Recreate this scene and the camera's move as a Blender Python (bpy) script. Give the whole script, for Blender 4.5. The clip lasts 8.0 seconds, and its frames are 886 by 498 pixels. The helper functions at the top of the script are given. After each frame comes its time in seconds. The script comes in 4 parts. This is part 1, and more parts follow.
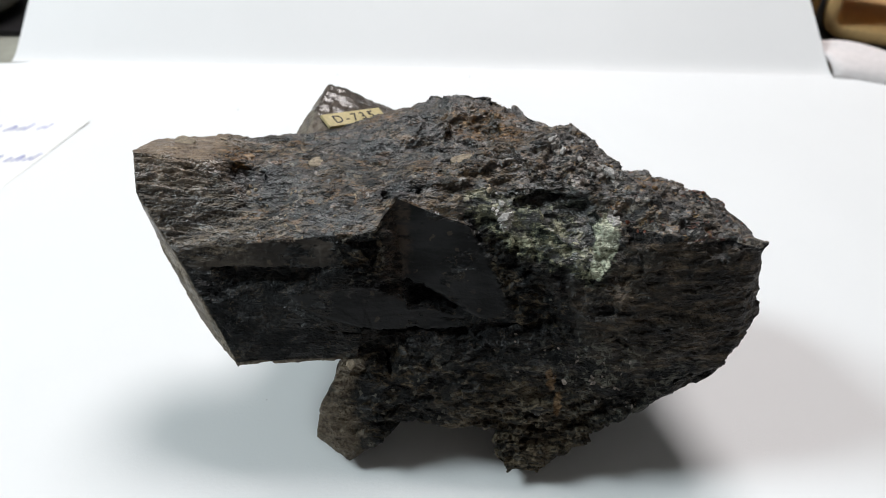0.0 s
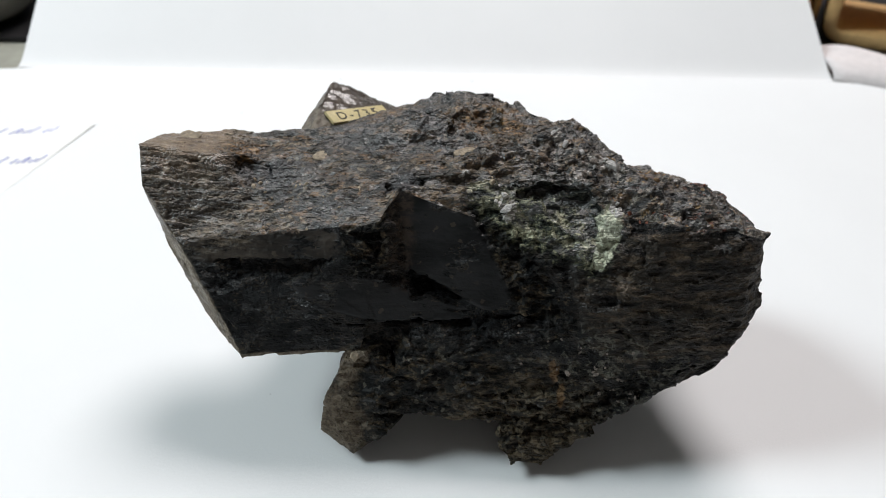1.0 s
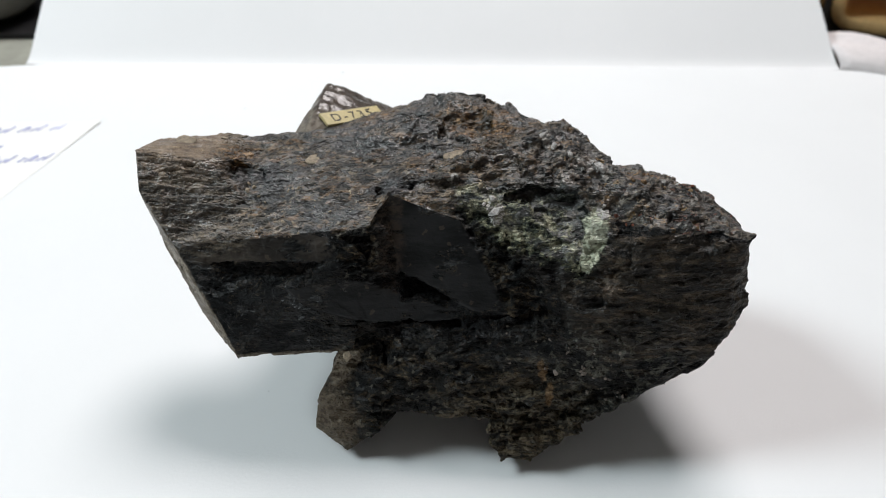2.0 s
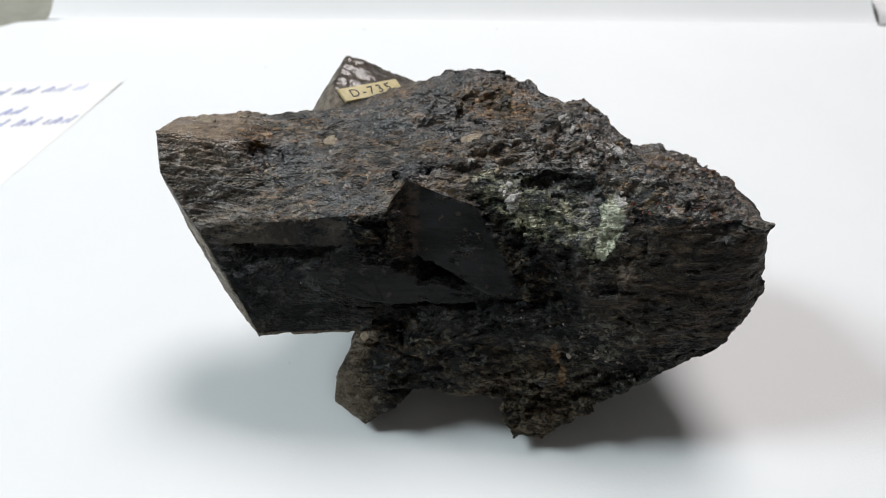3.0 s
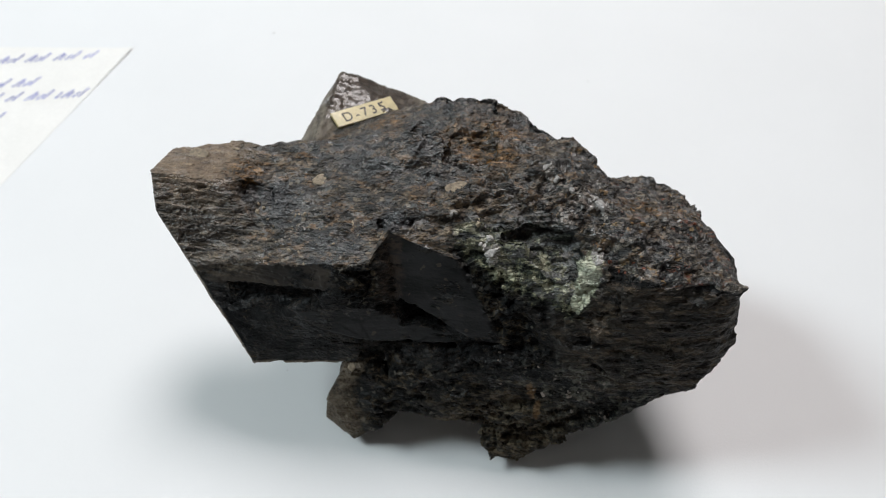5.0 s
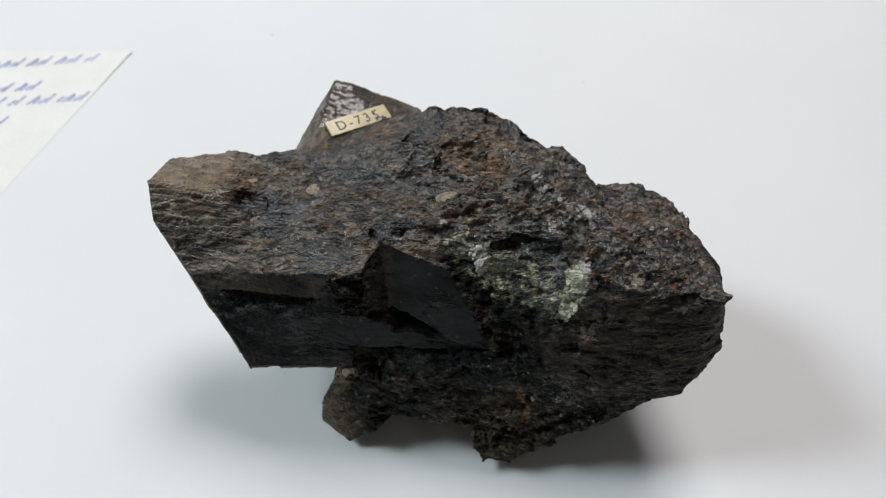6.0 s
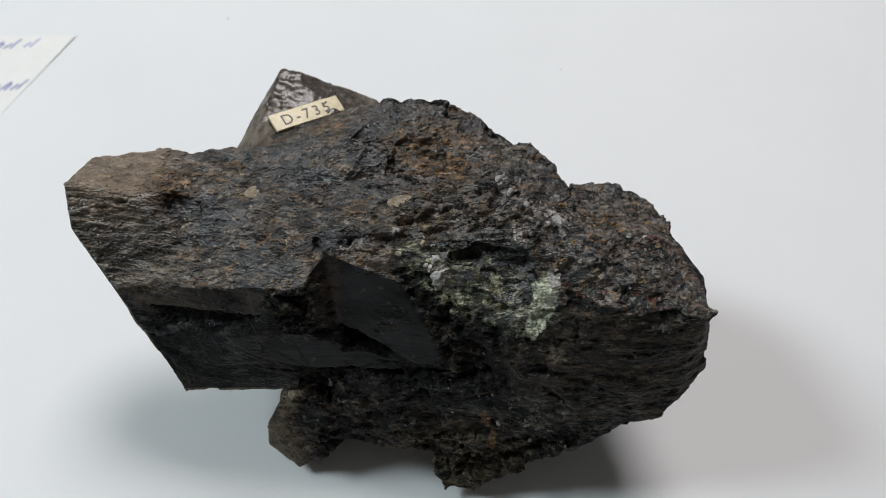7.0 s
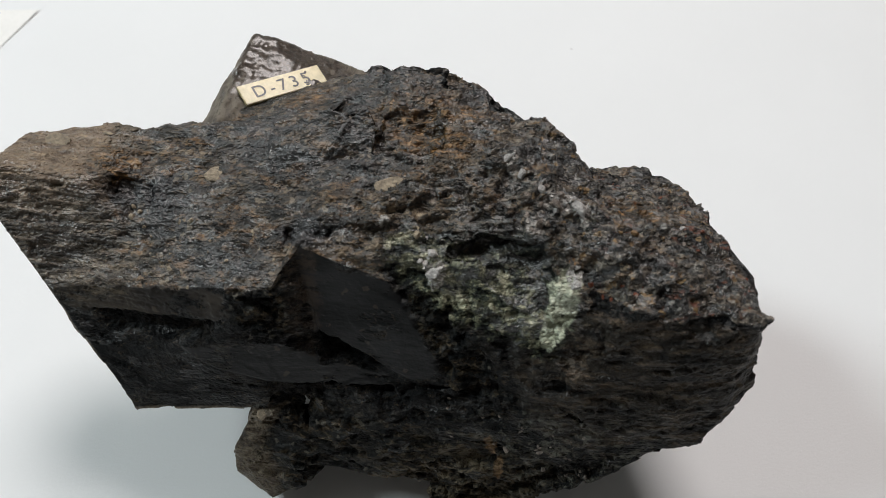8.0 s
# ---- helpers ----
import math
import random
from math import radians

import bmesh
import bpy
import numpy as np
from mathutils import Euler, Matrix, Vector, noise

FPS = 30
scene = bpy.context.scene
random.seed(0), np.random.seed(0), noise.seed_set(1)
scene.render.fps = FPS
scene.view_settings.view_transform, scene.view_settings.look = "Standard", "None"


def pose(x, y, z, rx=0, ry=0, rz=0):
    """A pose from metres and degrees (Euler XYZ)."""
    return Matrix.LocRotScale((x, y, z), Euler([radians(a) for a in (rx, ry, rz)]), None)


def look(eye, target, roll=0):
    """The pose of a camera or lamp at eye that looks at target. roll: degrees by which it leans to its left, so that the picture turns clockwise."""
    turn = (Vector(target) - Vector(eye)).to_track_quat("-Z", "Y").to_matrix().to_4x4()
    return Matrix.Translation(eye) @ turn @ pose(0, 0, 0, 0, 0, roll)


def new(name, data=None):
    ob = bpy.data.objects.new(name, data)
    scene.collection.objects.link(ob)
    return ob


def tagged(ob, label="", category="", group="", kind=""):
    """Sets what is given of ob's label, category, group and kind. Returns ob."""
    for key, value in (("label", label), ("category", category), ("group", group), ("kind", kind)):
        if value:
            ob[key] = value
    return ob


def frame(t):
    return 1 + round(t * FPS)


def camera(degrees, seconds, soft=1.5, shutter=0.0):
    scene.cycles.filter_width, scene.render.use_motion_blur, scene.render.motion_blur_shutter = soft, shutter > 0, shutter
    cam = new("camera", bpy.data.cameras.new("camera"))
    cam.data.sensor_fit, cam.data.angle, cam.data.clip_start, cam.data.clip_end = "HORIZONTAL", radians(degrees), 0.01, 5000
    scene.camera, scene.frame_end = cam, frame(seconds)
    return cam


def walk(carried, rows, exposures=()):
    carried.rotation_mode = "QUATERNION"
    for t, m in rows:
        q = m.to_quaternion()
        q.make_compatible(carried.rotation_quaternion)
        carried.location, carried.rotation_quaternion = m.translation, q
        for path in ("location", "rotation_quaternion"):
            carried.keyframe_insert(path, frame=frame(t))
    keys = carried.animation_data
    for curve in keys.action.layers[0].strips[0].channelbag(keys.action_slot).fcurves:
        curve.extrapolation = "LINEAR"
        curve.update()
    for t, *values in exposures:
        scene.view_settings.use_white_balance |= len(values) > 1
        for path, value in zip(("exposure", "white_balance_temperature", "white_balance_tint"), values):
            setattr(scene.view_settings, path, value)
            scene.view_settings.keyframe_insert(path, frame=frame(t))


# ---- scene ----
# All places below are in model units; U turns them into metres.
U = 0.0009
cam = camera(63.4, 8.0, 0.8)
PATH = [
    (0, (-5.29, -102.02, 118.70), (4.67, 17.11, 28.10), 3.04),
    (0.5, (-6.16, -103.74, 116.19), (3.90, 16.78, 27.46), 2.97),
    (1, (-5.59, -104.95, 116.12), (3.95, 15.79, 27.63), 2.80),
    (2.5, (0.20, -104.93, 124.09), (4.40, 10.68, 28.62), 1.09),
    (3, (0.28, -100.35, 127.83), (1.82, 10.30, 26.56), 0.79),
    (3.5, (2.73, -94.96, 133.97), (2.56, 10.71, 27.51), 0.58),
    (4, (4.69, -91.24, 139.36), (3.46, 11.45, 30.03), 0.33),
    (4.5, (6.91, -85.17, 142.69), (3.12, 12.77, 29.14), -0.07),
    (5, (9.30, -81.54, 151.85), (4.56, 12.07, 34.75), -0.49),
    (6.5, (14.93, -77.51, 156.65), (8.67, 13.22, 37.36), -1.63),
    (7, (17.60, -67.06, 147.32), (14.35, 22.18, 26.80), -0.31),
    (7.5, (16.21, -58.15, 132.55), (13.41, 32.59, 13.15), 0.15),
    (8, (17.18, -55.57, 129.69), (14.34, 33.95, 9.37), 0.11),
]
walk(cam, [(t, look(Vector(eye) * U, Vector(target) * U, roll)) for t, eye, target, roll in PATH], [(0, 0.32, 6480, 10), (1, 0.32, 6480, 10), (2.5, 0.27, 6480, 10), (4.5, 0.20, 6480, 10), (5, 0.14, 6480, 10), (6.5, -0.08, 6450, 10), (7, -0.10, 6450, 10), (7.5, -0.02, 6500, 10), (8, 0.05, 6620, 10)])
# A phone lens close up: wide open, so that the distance goes soft.
cam.data.dof.use_dof = True
cam.data.dof.focus_distance = 0.110
cam.data.dof.aperture_fstop = 29.0

# ---- light: two ceiling panels and a dim closed room ----
world = bpy.data.worlds.new("room_air")
scene.world = world
world.use_nodes = True
world.node_tree.nodes["Background"].inputs[0].default_value = (0.9, 0.95, 1.0, 1)
world.node_tree.nodes["Background"].inputs[1].default_value = 0.03


def panel_lamp(name, place, power, colour, size):
    data = bpy.data.lights.new(name, "AREA")
    data.shape, data.size, data.energy, data.color = "DISK", size, power, colour
    lamp = new(name, data)
    lamp.matrix_world = look(place, (0, 0, 0))
    return lamp


panel_lamp("ceiling_panel_light", (0.24, 0.85, 1.6), 21.6, (1.0, 0.938, 0.928), 0.80)
panel_lamp("side_panel_light", (-0.80, 0.15, 0.775), 6.7, (0.86, 0.968, 1.0), 0.34)

# ---- materials ----
class Shader:
    """A small builder of node materials; coordinates come in model units."""

    def __init__(self, name):
        self.mat = bpy.data.materials.new(name)
        self.mat.use_nodes = True
        self.tree = self.mat.node_tree
        self.bsdf = self.tree.nodes["Principled BSDF"]
        coord = self.node("ShaderNodeTexCoord")
        scale = self.node("ShaderNodeVectorMath", operation="SCALE")
        scale.inputs["Scale"].default_value = 1 / U
        self.link(coord.outputs["Object"], scale.inputs[0])
        self.p = scale.outputs[0]

    def node(self, kind, **settings):
        made = self.tree.nodes.new(kind)
        for key, value in settings.items():
            setattr(made, key, value)
        return made

    def link(self, a, b):
        self.tree.links.new(a, b)

    def put(self, value, socket):
        if isinstance(value, bpy.types.NodeSocket):
            self.link(value, socket)
        elif isinstance(value, tuple) and len(value) == 3 and socket.type == "RGBA":
            socket.default_value = (*value, 1)
        else:
            socket.default_value = value

    def math(self, op, a, b=0.0, c=0.0, clamp=False):
        n = self.node("ShaderNodeMath", operation=op, use_clamp=clamp)
        for i, v in enumerate((a, b, c)):
            self.put(v, n.inputs[i])
        return n.outputs[0]

    def warp(self, scale=(1, 1, 1), turn=(0, 0, 0), move=(0, 0, 0)):
        n = self.node("ShaderNodeMapping")
        self.link(self.p, n.inputs[0])
        n.inputs["Scale"].default_value, n.inputs["Location"].default_value = scale, move
        n.inputs["Rotation"].default_value = [radians(a) for a in turn]
        return n.outputs[0]

    def noise(self, scale, detail=6.0, rough=0.6, where=None, distort=0.0):
        n = self.node("ShaderNodeTexNoise")
        self.link(where or self.p, n.inputs["Vector"])
        n.inputs["Scale"].default_value, n.inputs["Detail"].default_value = scale, detail
        n.inputs["Roughness"].default_value, n.inputs["Distortion"].default_value = rough, distort
        return n.outputs[0]

    def cells(self, scale, where=None, feature="F1", out=0):
        n = self.node("ShaderNodeTexVoronoi", feature=feature)
        self.link(where or self.p, n.inputs["Vector"])
        n.inputs["Scale"].default_value = scale
        return n.outputs[out]

    def ramp(self, value, low, high, a=0.0, b=1.0):
        n = self.node("ShaderNodeMapRange", interpolation_type="SMOOTHSTEP")
        for i, v in enumerate((value, low, high, a, b)):
            self.put(v, n.inputs[i])
        return n.outputs[0]

    def mix(self, factor, a, b):
        n = self.node("ShaderNodeMix", data_type="RGBA")
        self.put(factor, n.inputs[0])
        self.put(a, n.inputs[6])
        self.put(b, n.inputs[7])
        return n.outputs[2]

    def gain(self, colour, k):
        n = self.node("ShaderNodeVectorMath", operation="SCALE")
        self.link(colour, n.inputs[0])
        n.inputs["Scale"].default_value = k
        return n.outputs[0]

    def near(self, place, radius, stretch=(1, 1, 1), edge=0.5, rag=None):
        """A ragged patch of this mineral round a place: 1 inside, 0 outside."""
        n = self.node("ShaderNodeVectorMath", operation="SUBTRACT")
        self.link(self.p, n.inputs[0])
        n.inputs[1].default_value = place
        m = self.node("ShaderNodeVectorMath", operation="MULTIPLY")
        self.link(n.outputs[0], m.inputs[0])
        m.inputs[1].default_value = stretch
        d = self.node("ShaderNodeVectorMath", operation="LENGTH")
        self.link(m.outputs[0], d.inputs[0])
        far = d.outputs["Value"]
        if rag is not None:
            far = self.math("ADD", far, self.math("MULTIPLY", self.math("SUBTRACT", rag, 0.5), radius * 1.6))
        return self.ramp(far, radius * (1 - edge), radius * (1 + edge), 1.0, 0.0)

    def any(self, masks):
        total = masks[0]
        for m in masks[1:]:
            total = self.math("MAXIMUM", total, m)
        return total

    def bump(self, height, depth, strength=1.0, under=None):
        n = self.node("ShaderNodeBump")
        n.inputs["Strength"].default_value, n.inputs["Distance"].default_value = strength, depth * U
        self.link(height, n.inputs["Height"])
        if under is not None:
            self.link(under, n.inputs["Normal"])
        return n.outputs[0]

    def done(self, colour, rough, normal=None, **more):
        self.put(colour, self.bsdf.inputs["Base Color"])
        self.put(rough, self.bsdf.inputs["Roughness"])
        if normal is not None:
            self.link(normal, self.bsdf.inputs["Normal"])
        for key, value in more.items():
            self.put(value, self.bsdf.inputs[key.replace("_", " ")])
        return self.mat


def simple(name, colour, rough, grain=0.5, depth=0.2, spread=0.25, **more):
    s = Shader(name)
    n = s.noise(grain, 8, 0.65)
    big = s.noise(grain * 0.12, 4, 0.5)
    dark = tuple(c * (1 - spread) for c in colour)
    light = tuple(min(1, c * (1 + spread)) for c in colour)
    shade = s.mix(s.ramp(s.math("ADD", s.math("MULTIPLY", n, 0.6), s.math("MULTIPLY", big, 0.4)), 0.35, 0.65), dark, light)
    return s.done(shade, rough, s.bump(n, depth), **more)


def paper_material(name, tone):
    s = Shader(name)
    fibre = s.noise(1.6, 6, 0.7)
    cloud = s.noise(0.02, 3, 0.5)
    shade = s.mix(s.ramp(cloud, 0.35, 0.65), tuple(c * 0.985 for c in tone), tone)
    speck = s.math("MULTIPLY", s.ramp(s.cells(0.055), 0.028, 0.018), s.ramp(s.noise(0.03, 2), 0.46, 0.5))
    shade = s.mix(s.math("MULTIPLY", speck, 0.6), shade, (0.25, 0.24, 0.24))
    return s.done(shade, 0.55, s.bump(fibre, 0.05), Specular_IOR_Level=0.35)


def rock_material():
    s = Shader("black_ore")
    place = s.node("ShaderNodeSeparateXYZ")
    s.link(s.p, place.inputs[0])
    x, y, z = place.outputs

    def random3(value):
        n = s.node("ShaderNodeSeparateColor")
        s.link(value, n.inputs[0])
        return n.outputs

    def torn(where, scale, amount):
        """Coordinates pulled about by noise, so that cell borders look broken."""
        n = s.node("ShaderNodeTexNoise")
        s.link(where, n.inputs["Vector"])
        n.inputs["Scale"].default_value, n.inputs["Detail"].default_value, n.inputs["Roughness"].default_value = scale, 2, 0.6
        a = s.node("ShaderNodeVectorMath", operation="MULTIPLY_ADD")
        s.link(n.outputs[1], a.inputs[0])
        a.inputs[1].default_value = (amount, amount, amount)
        s.link(where, a.inputs[2])
        return a.outputs[0]

    def attribute(name):
        return s.node("ShaderNodeAttribute", attribute_name=name).outputs["Fac"]

    def blend(value, steps, colours):
        out = colours[0]
        for (a, b), colour in zip(steps, colours[1:]):
            out = s.mix(s.ramp(value, a, b), out, colour)
        return out

    fine = s.noise(1.9, 1.5, 0.6)
    mid = s.noise(0.42, 3, 0.62)
    big = s.noise(0.09, 4, 0.6)
    rag = s.noise(0.55, 3.5, 0.66)
    flow = s.warp((0.45, 1.0, 1.15), (0, 9, 11))
    loose = torn(flow, 1.1, 1.5)
    flaky = s.noise(0.85, 2.6, 0.66, flow, 0.5)
    chip = random3(s.cells(0.75, loose, out=1))
    crumb = random3(s.cells(1.7, loose, out=1))
    speck = random3(s.cells(1.25, torn(s.warp(move=(7, 3, 5)), 1.6, 0.7), out=1))
    gap = s.cells(0.55, loose, "DISTANCE_TO_EDGE")
    crack = s.math("MULTIPLY", s.ramp(gap, 0.075, 0.03), s.ramp(mid, 0.42, 0.56))

    def rough_edge(name, low, high, amount=0.9):
        return s.ramp(s.math("ADD", attribute(name), s.math("MULTIPLY", s.math("SUBTRACT", rag, 0.5), amount)), low, high)

    rubble = rough_edge("coarse", 0.3, 0.75, 0.8)
    skin = rough_edge("weathered", 0.4, 0.6)
    wall = rough_edge("wall", 0.35, 0.65, 0.6)
    clean = s.ramp(s.math("ADD", attribute("cleavage"), s.math("MULTIPLY", s.math("SUBTRACT", s.noise(0.22, 4, 0.66, s.warp((0.6, 1, 1.2), (0, 24, 0), (2, 5, 3))), 0.5), 3.4)), 0.50, 0.80)
    chunk = random3(s.cells(0.24, torn(s.warp((0.7, 1.0, 1.1), (0, 9, 11), (5, 2, 8)), 0.5, 2.6), out=1))
    grit = s.math("ADD", s.math("MULTIPLY", chip[0], 0.22), s.math("ADD", s.math("MULTIPLY", crumb[0], 0.22), s.math("MULTIPLY", flaky, 0.56)))

    # fresh ore: black with a little blue, brown fibres caught on it
    front_mass = s.math("ADD", grit, s.math("MULTIPLY", s.math("SUBTRACT", chunk[2], 0.5), 0.20))
    ore = blend(front_mass, ((0.42, 0.50), (0.57, 0.68)), ((0.0042, 0.0049, 0.0054), (0.0135, 0.0142, 0.0146), (0.036, 0.034, 0.031)))
    wisp = s.noise(0.45, 3.5, 0.62, s.warp((0.6, 1, 1), (0, 24, 0), (3, 9, 1)), 1.2)
    wisp = s.math("MULTIPLY", s.ramp(s.math("ABSOLUTE", s.math("SUBTRACT", wisp, 0.5)), 0.016, 0.004), s.ramp(mid, 0.48, 0.60))
    ore = s.mix(s.math("MULTIPLY", wisp, 0.75), ore, (0.085, 0.066, 0.045))
    # smooth cleavage planes: even charcoal, brown along the blade's upper strip
    sheen = s.noise(0.16, 5, 0.66, s.warp((0.35, 1, 1.2), (0, 12, 0)))
    plane = s.mix(s.ramp(sheen, 0.38, 0.62), (0.0050, 0.0056, 0.0061), (0.0175, 0.0184, 0.0192))
    plane = s.mix(s.math("MULTIPLY", s.ramp(x, -9.0, -14.0), s.ramp(z, 33.5, 37.0)), plane, s.mix(s.ramp(sheen, 0.40, 0.60), (0.020, 0.0175, 0.015), (0.046, 0.039, 0.032)))
    plane = s.mix(s.math("MULTIPLY", s.ramp(speck[1], 0.97, 0.99), 0.4), plane, (0.09, 0.07, 0.05))
    ore = s.mix(clean, ore, plane)
    # brown strip of old surface on the step beside the plate
    strip = s.near((-5.6, 1.4, 42.0), 4.6, (1.6, 0.55, 0.5), 0.35, rag)
    ore = s.mix(s.math("MULTIPLY", strip, s.ramp(grit, 0.40, 0.56, 0.2, 0.9)), ore, (0.046, 0.034, 0.025))
    # the right-hand wall: brown and black, drawn out in streaks
    banded = s.noise(0.62, 3.4, 0.68, s.warp((0.20, 0.8, 1.0), (0, -9, 0)), 0.5)
    face = blend(s.math("ADD", s.math("MULTIPLY", banded, 0.6), s.math("MULTIPLY", front_mass, 0.4)), ((0.40, 0.48), (0.52, 0.58), (0.62, 0.68)), ((0.0050, 0.0046, 0.0042), (0.024, 0.0200, 0.0155), (0.064, 0.049, 0.034), (0.150, 0.114, 0.078)))
    face = s.mix(s.ramp(s.math("ADD", x, s.math("MULTIPLY", mid, 14.0)), 40.0, 30.0, 0.0, 0.75), face, s.mix(s.ramp(sheen, 0.40, 0.60), (0.012, 0.0122, 0.012), (0.034, 0.033, 0.030)))
    ore = s.mix(wall, ore, face)
    # the broken base: black, olive-brown earth and pale grains
    earth = s.noise(0.42, 3.4, 0.66, s.warp((0.6, 1, 1), (0, 24, 0)), 0.9)
    earthy = blend(s.math("ADD", s.math("MULTIPLY", earth, 0.6), s.math("MULTIPLY", grit, 0.4)), ((0.44, 0.50), (0.53, 0.58), (0.60, 0.66)), ((0.0060, 0.0070, 0.0074), (0.021, 0.0205, 0.0185), (0.065, 0.052, 0.035), (0.165, 0.132, 0.088)))
    earthy = s.mix(s.math("MULTIPLY", s.ramp(speck[0], 0.91, 0.95), 0.65), earthy, (0.15, 0.14, 0.115))
    ore = s.mix(s.math("MULTIPLY", rubble, s.ramp(x, 30.0, 36.0, 0.9, 0.45)), ore, earthy)
    olive = s.near((19.0, -16.0, 9.0), 10.0, (0.7, 1, 1), 0.35, rag)
    ore = s.mix(s.math("MULTIPLY", olive, s.ramp(grit, 0.38, 0.56, 0.15, 0.95)), ore, s.mix(s.ramp(flaky, 0.42, 0.6), (0.042, 0.034, 0.023), (0.145, 0.118, 0.080)))

    # the weathered skin: charcoal chips, brown dust, rusty and steel-blue patches, tan specks
    dust = s.noise(0.26, 4, 0.68, s.warp((0.5, 1, 1), (0, 9, 11), (3, 8, 1)), 0.5)
    tone = s.math("ADD", s.math("ADD", s.math("MULTIPLY", dust, 0.45), s.math("MULTIPLY", grit, 0.55)), s.math("MULTIPLY", s.math("SUBTRACT", chunk[0], 0.5), 0.10))
    brown = blend(tone, ((0.40, 0.46), (0.48, 0.54), (0.56, 0.62), (0.64, 0.69)), ((0.0084, 0.0078, 0.0067), (0.035, 0.0295, 0.0225), (0.088, 0.068, 0.046), (0.195, 0.147, 0.094), (0.36, 0.29, 0.195)))
    stain = s.noise(0.33, 4, 0.68, s.warp((0.55, 1, 1), (0, 9, 11), (30, 8, 11)), 0.5)
    brown = s.mix(s.ramp(stain, 0.54, 0.61, 0.0, 0.75), brown, s.mix(s.ramp(grit, 0.4, 0.62), (0.050, 0.027, 0.012), (0.23, 0.135, 0.062)))
    steel = s.any([s.near((-3, 22, 54), 8.5, (0.55, 1, 1), 0.4, rag), s.near((-13, 27, 50), 7.0, (0.7, 1, 1), 0.4, rag), s.near((-27, 13, 46), 5.0, (0.8, 1, 1), 0.4, rag),
                   s.near((6, 34, 54), 8.0, (0.6, 1, 1), 0.4, rag), s.near((-17, 3, 44.0), 4.5, (0.5, 1, 1), 0.5, rag), s.near((22, 33, 50), 5.0, (0.8, 1, 1), 0.5, rag)])
    brown = s.mix(s.math("MULTIPLY", steel, s.ramp(stain, 0.46, 0.56, 0.9, 0.25)), brown, blend(grit, ((0.40, 0.50), (0.55, 0.66)), ((0.0080, 0.0088, 0.0095), (0.030, 0.032, 0.034), (0.090, 0.094, 0.095))))
    brown = s.mix(s.math("MULTIPLY", s.ramp(speck[0], 0.955, 0.98), 0.6), brown, (0.26, 0.215, 0.155))
    # the broken right part: blacker, with red-brown and pale grains
    right = s.ramp(s.math("ADD", x, s.math("MULTIPLY", mid, 14.0)), 20.0, 36.0)
    mass = s.math("ADD", grit, s.math("MULTIPLY", s.math("SUBTRACT", chunk[1], 0.5), 0.16))
    dark = blend(mass, ((0.42, 0.48), (0.54, 0.60), (0.64, 0.71)), ((0.0038, 0.0042, 0.0043), (0.032, 0.0315, 0.0285), (0.112, 0.098, 0.078), (0.25, 0.23, 0.19)))
    brown = s.mix(s.math("MULTIPLY", right, s.ramp(stain, 0.50, 0.58, 0.92, 0.35)), brown, dark)
    far_right = s.ramp(s.math("ADD", x, s.math("MULTIPLY", mid, 8.0)), 38.0, 46.0)
    brown = s.mix(s.math("MULTIPLY", s.math("MULTIPLY", far_right, s.ramp(crumb[1], 0.88, 0.94)), s.ramp(big, 0.42, 0.54)), brown, (0.120, 0.040, 0.020))
    brown = s.mix(s.math("MULTIPLY", s.math("MULTIPLY", right, s.ramp(speck[1], 0.93, 0.96)), 0.6), brown, (0.28, 0.265, 0.235))
    brown = s.mix(s.math("MULTIPLY", s.math("MULTIPLY", right, s.ramp(speck[2], 0.94, 0.97)), 0.8), brown, (0.24, 0.15, 0.06))
    brown = s.mix(s.math("MULTIPLY", crack, 0.9), brown, (0.0055, 0.0055, 0.0055))
    shade = s.mix(skin, ore, brown)

    rim = attribute("rim")
    shade = s.mix(s.math("MULTIPLY", rim, s.ramp(mid, 0.3, 0.5, 0.5, 0.95)), shade, s.mix(s.ramp(fine, 0.4, 0.6), (0.13, 0.108, 0.080), (0.28, 0.24, 0.185)))
    # the striated end of the big crystal, with a tan worn top
    streak = s.noise(0.75, 2.8, 0.68, s.warp((0.14, 0.8, 1.6), (0, 12, 10)), 0.3)
    end = s.math("MULTIPLY", s.ramp(s.math("ADD", x, s.math("MULTIPLY", mid, 14.0)), -22.0, -31.0), s.ramp(z, 35.0, 41.0))
    bark = blend(s.math("ADD", s.math("MULTIPLY", streak, 0.7), s.math("MULTIPLY", fine, 0.3)), ((0.40, 0.47), (0.50, 0.56), (0.59, 0.66)), ((0.022, 0.0185, 0.015), (0.074, 0.060, 0.046), (0.160, 0.128, 0.091), (0.26, 0.21, 0.15)))
    shade = s.mix(s.math("MULTIPLY", end, 0.9), shade, bark)
    tan = s.near((-46, 22, 49.5), 8.5, (0.8, 0.9, 1.6), 0.25, rag)
    shade = s.mix(s.math("MULTIPLY", tan, 0.9), shade, blend(s.math("ADD", s.math("MULTIPLY", mid, 0.5), s.math("MULTIPLY", flaky, 0.5)), ((0.40, 0.50), (0.54, 0.64)), ((0.110, 0.078, 0.052), (0.215, 0.158, 0.105), (0.38, 0.29, 0.19))))
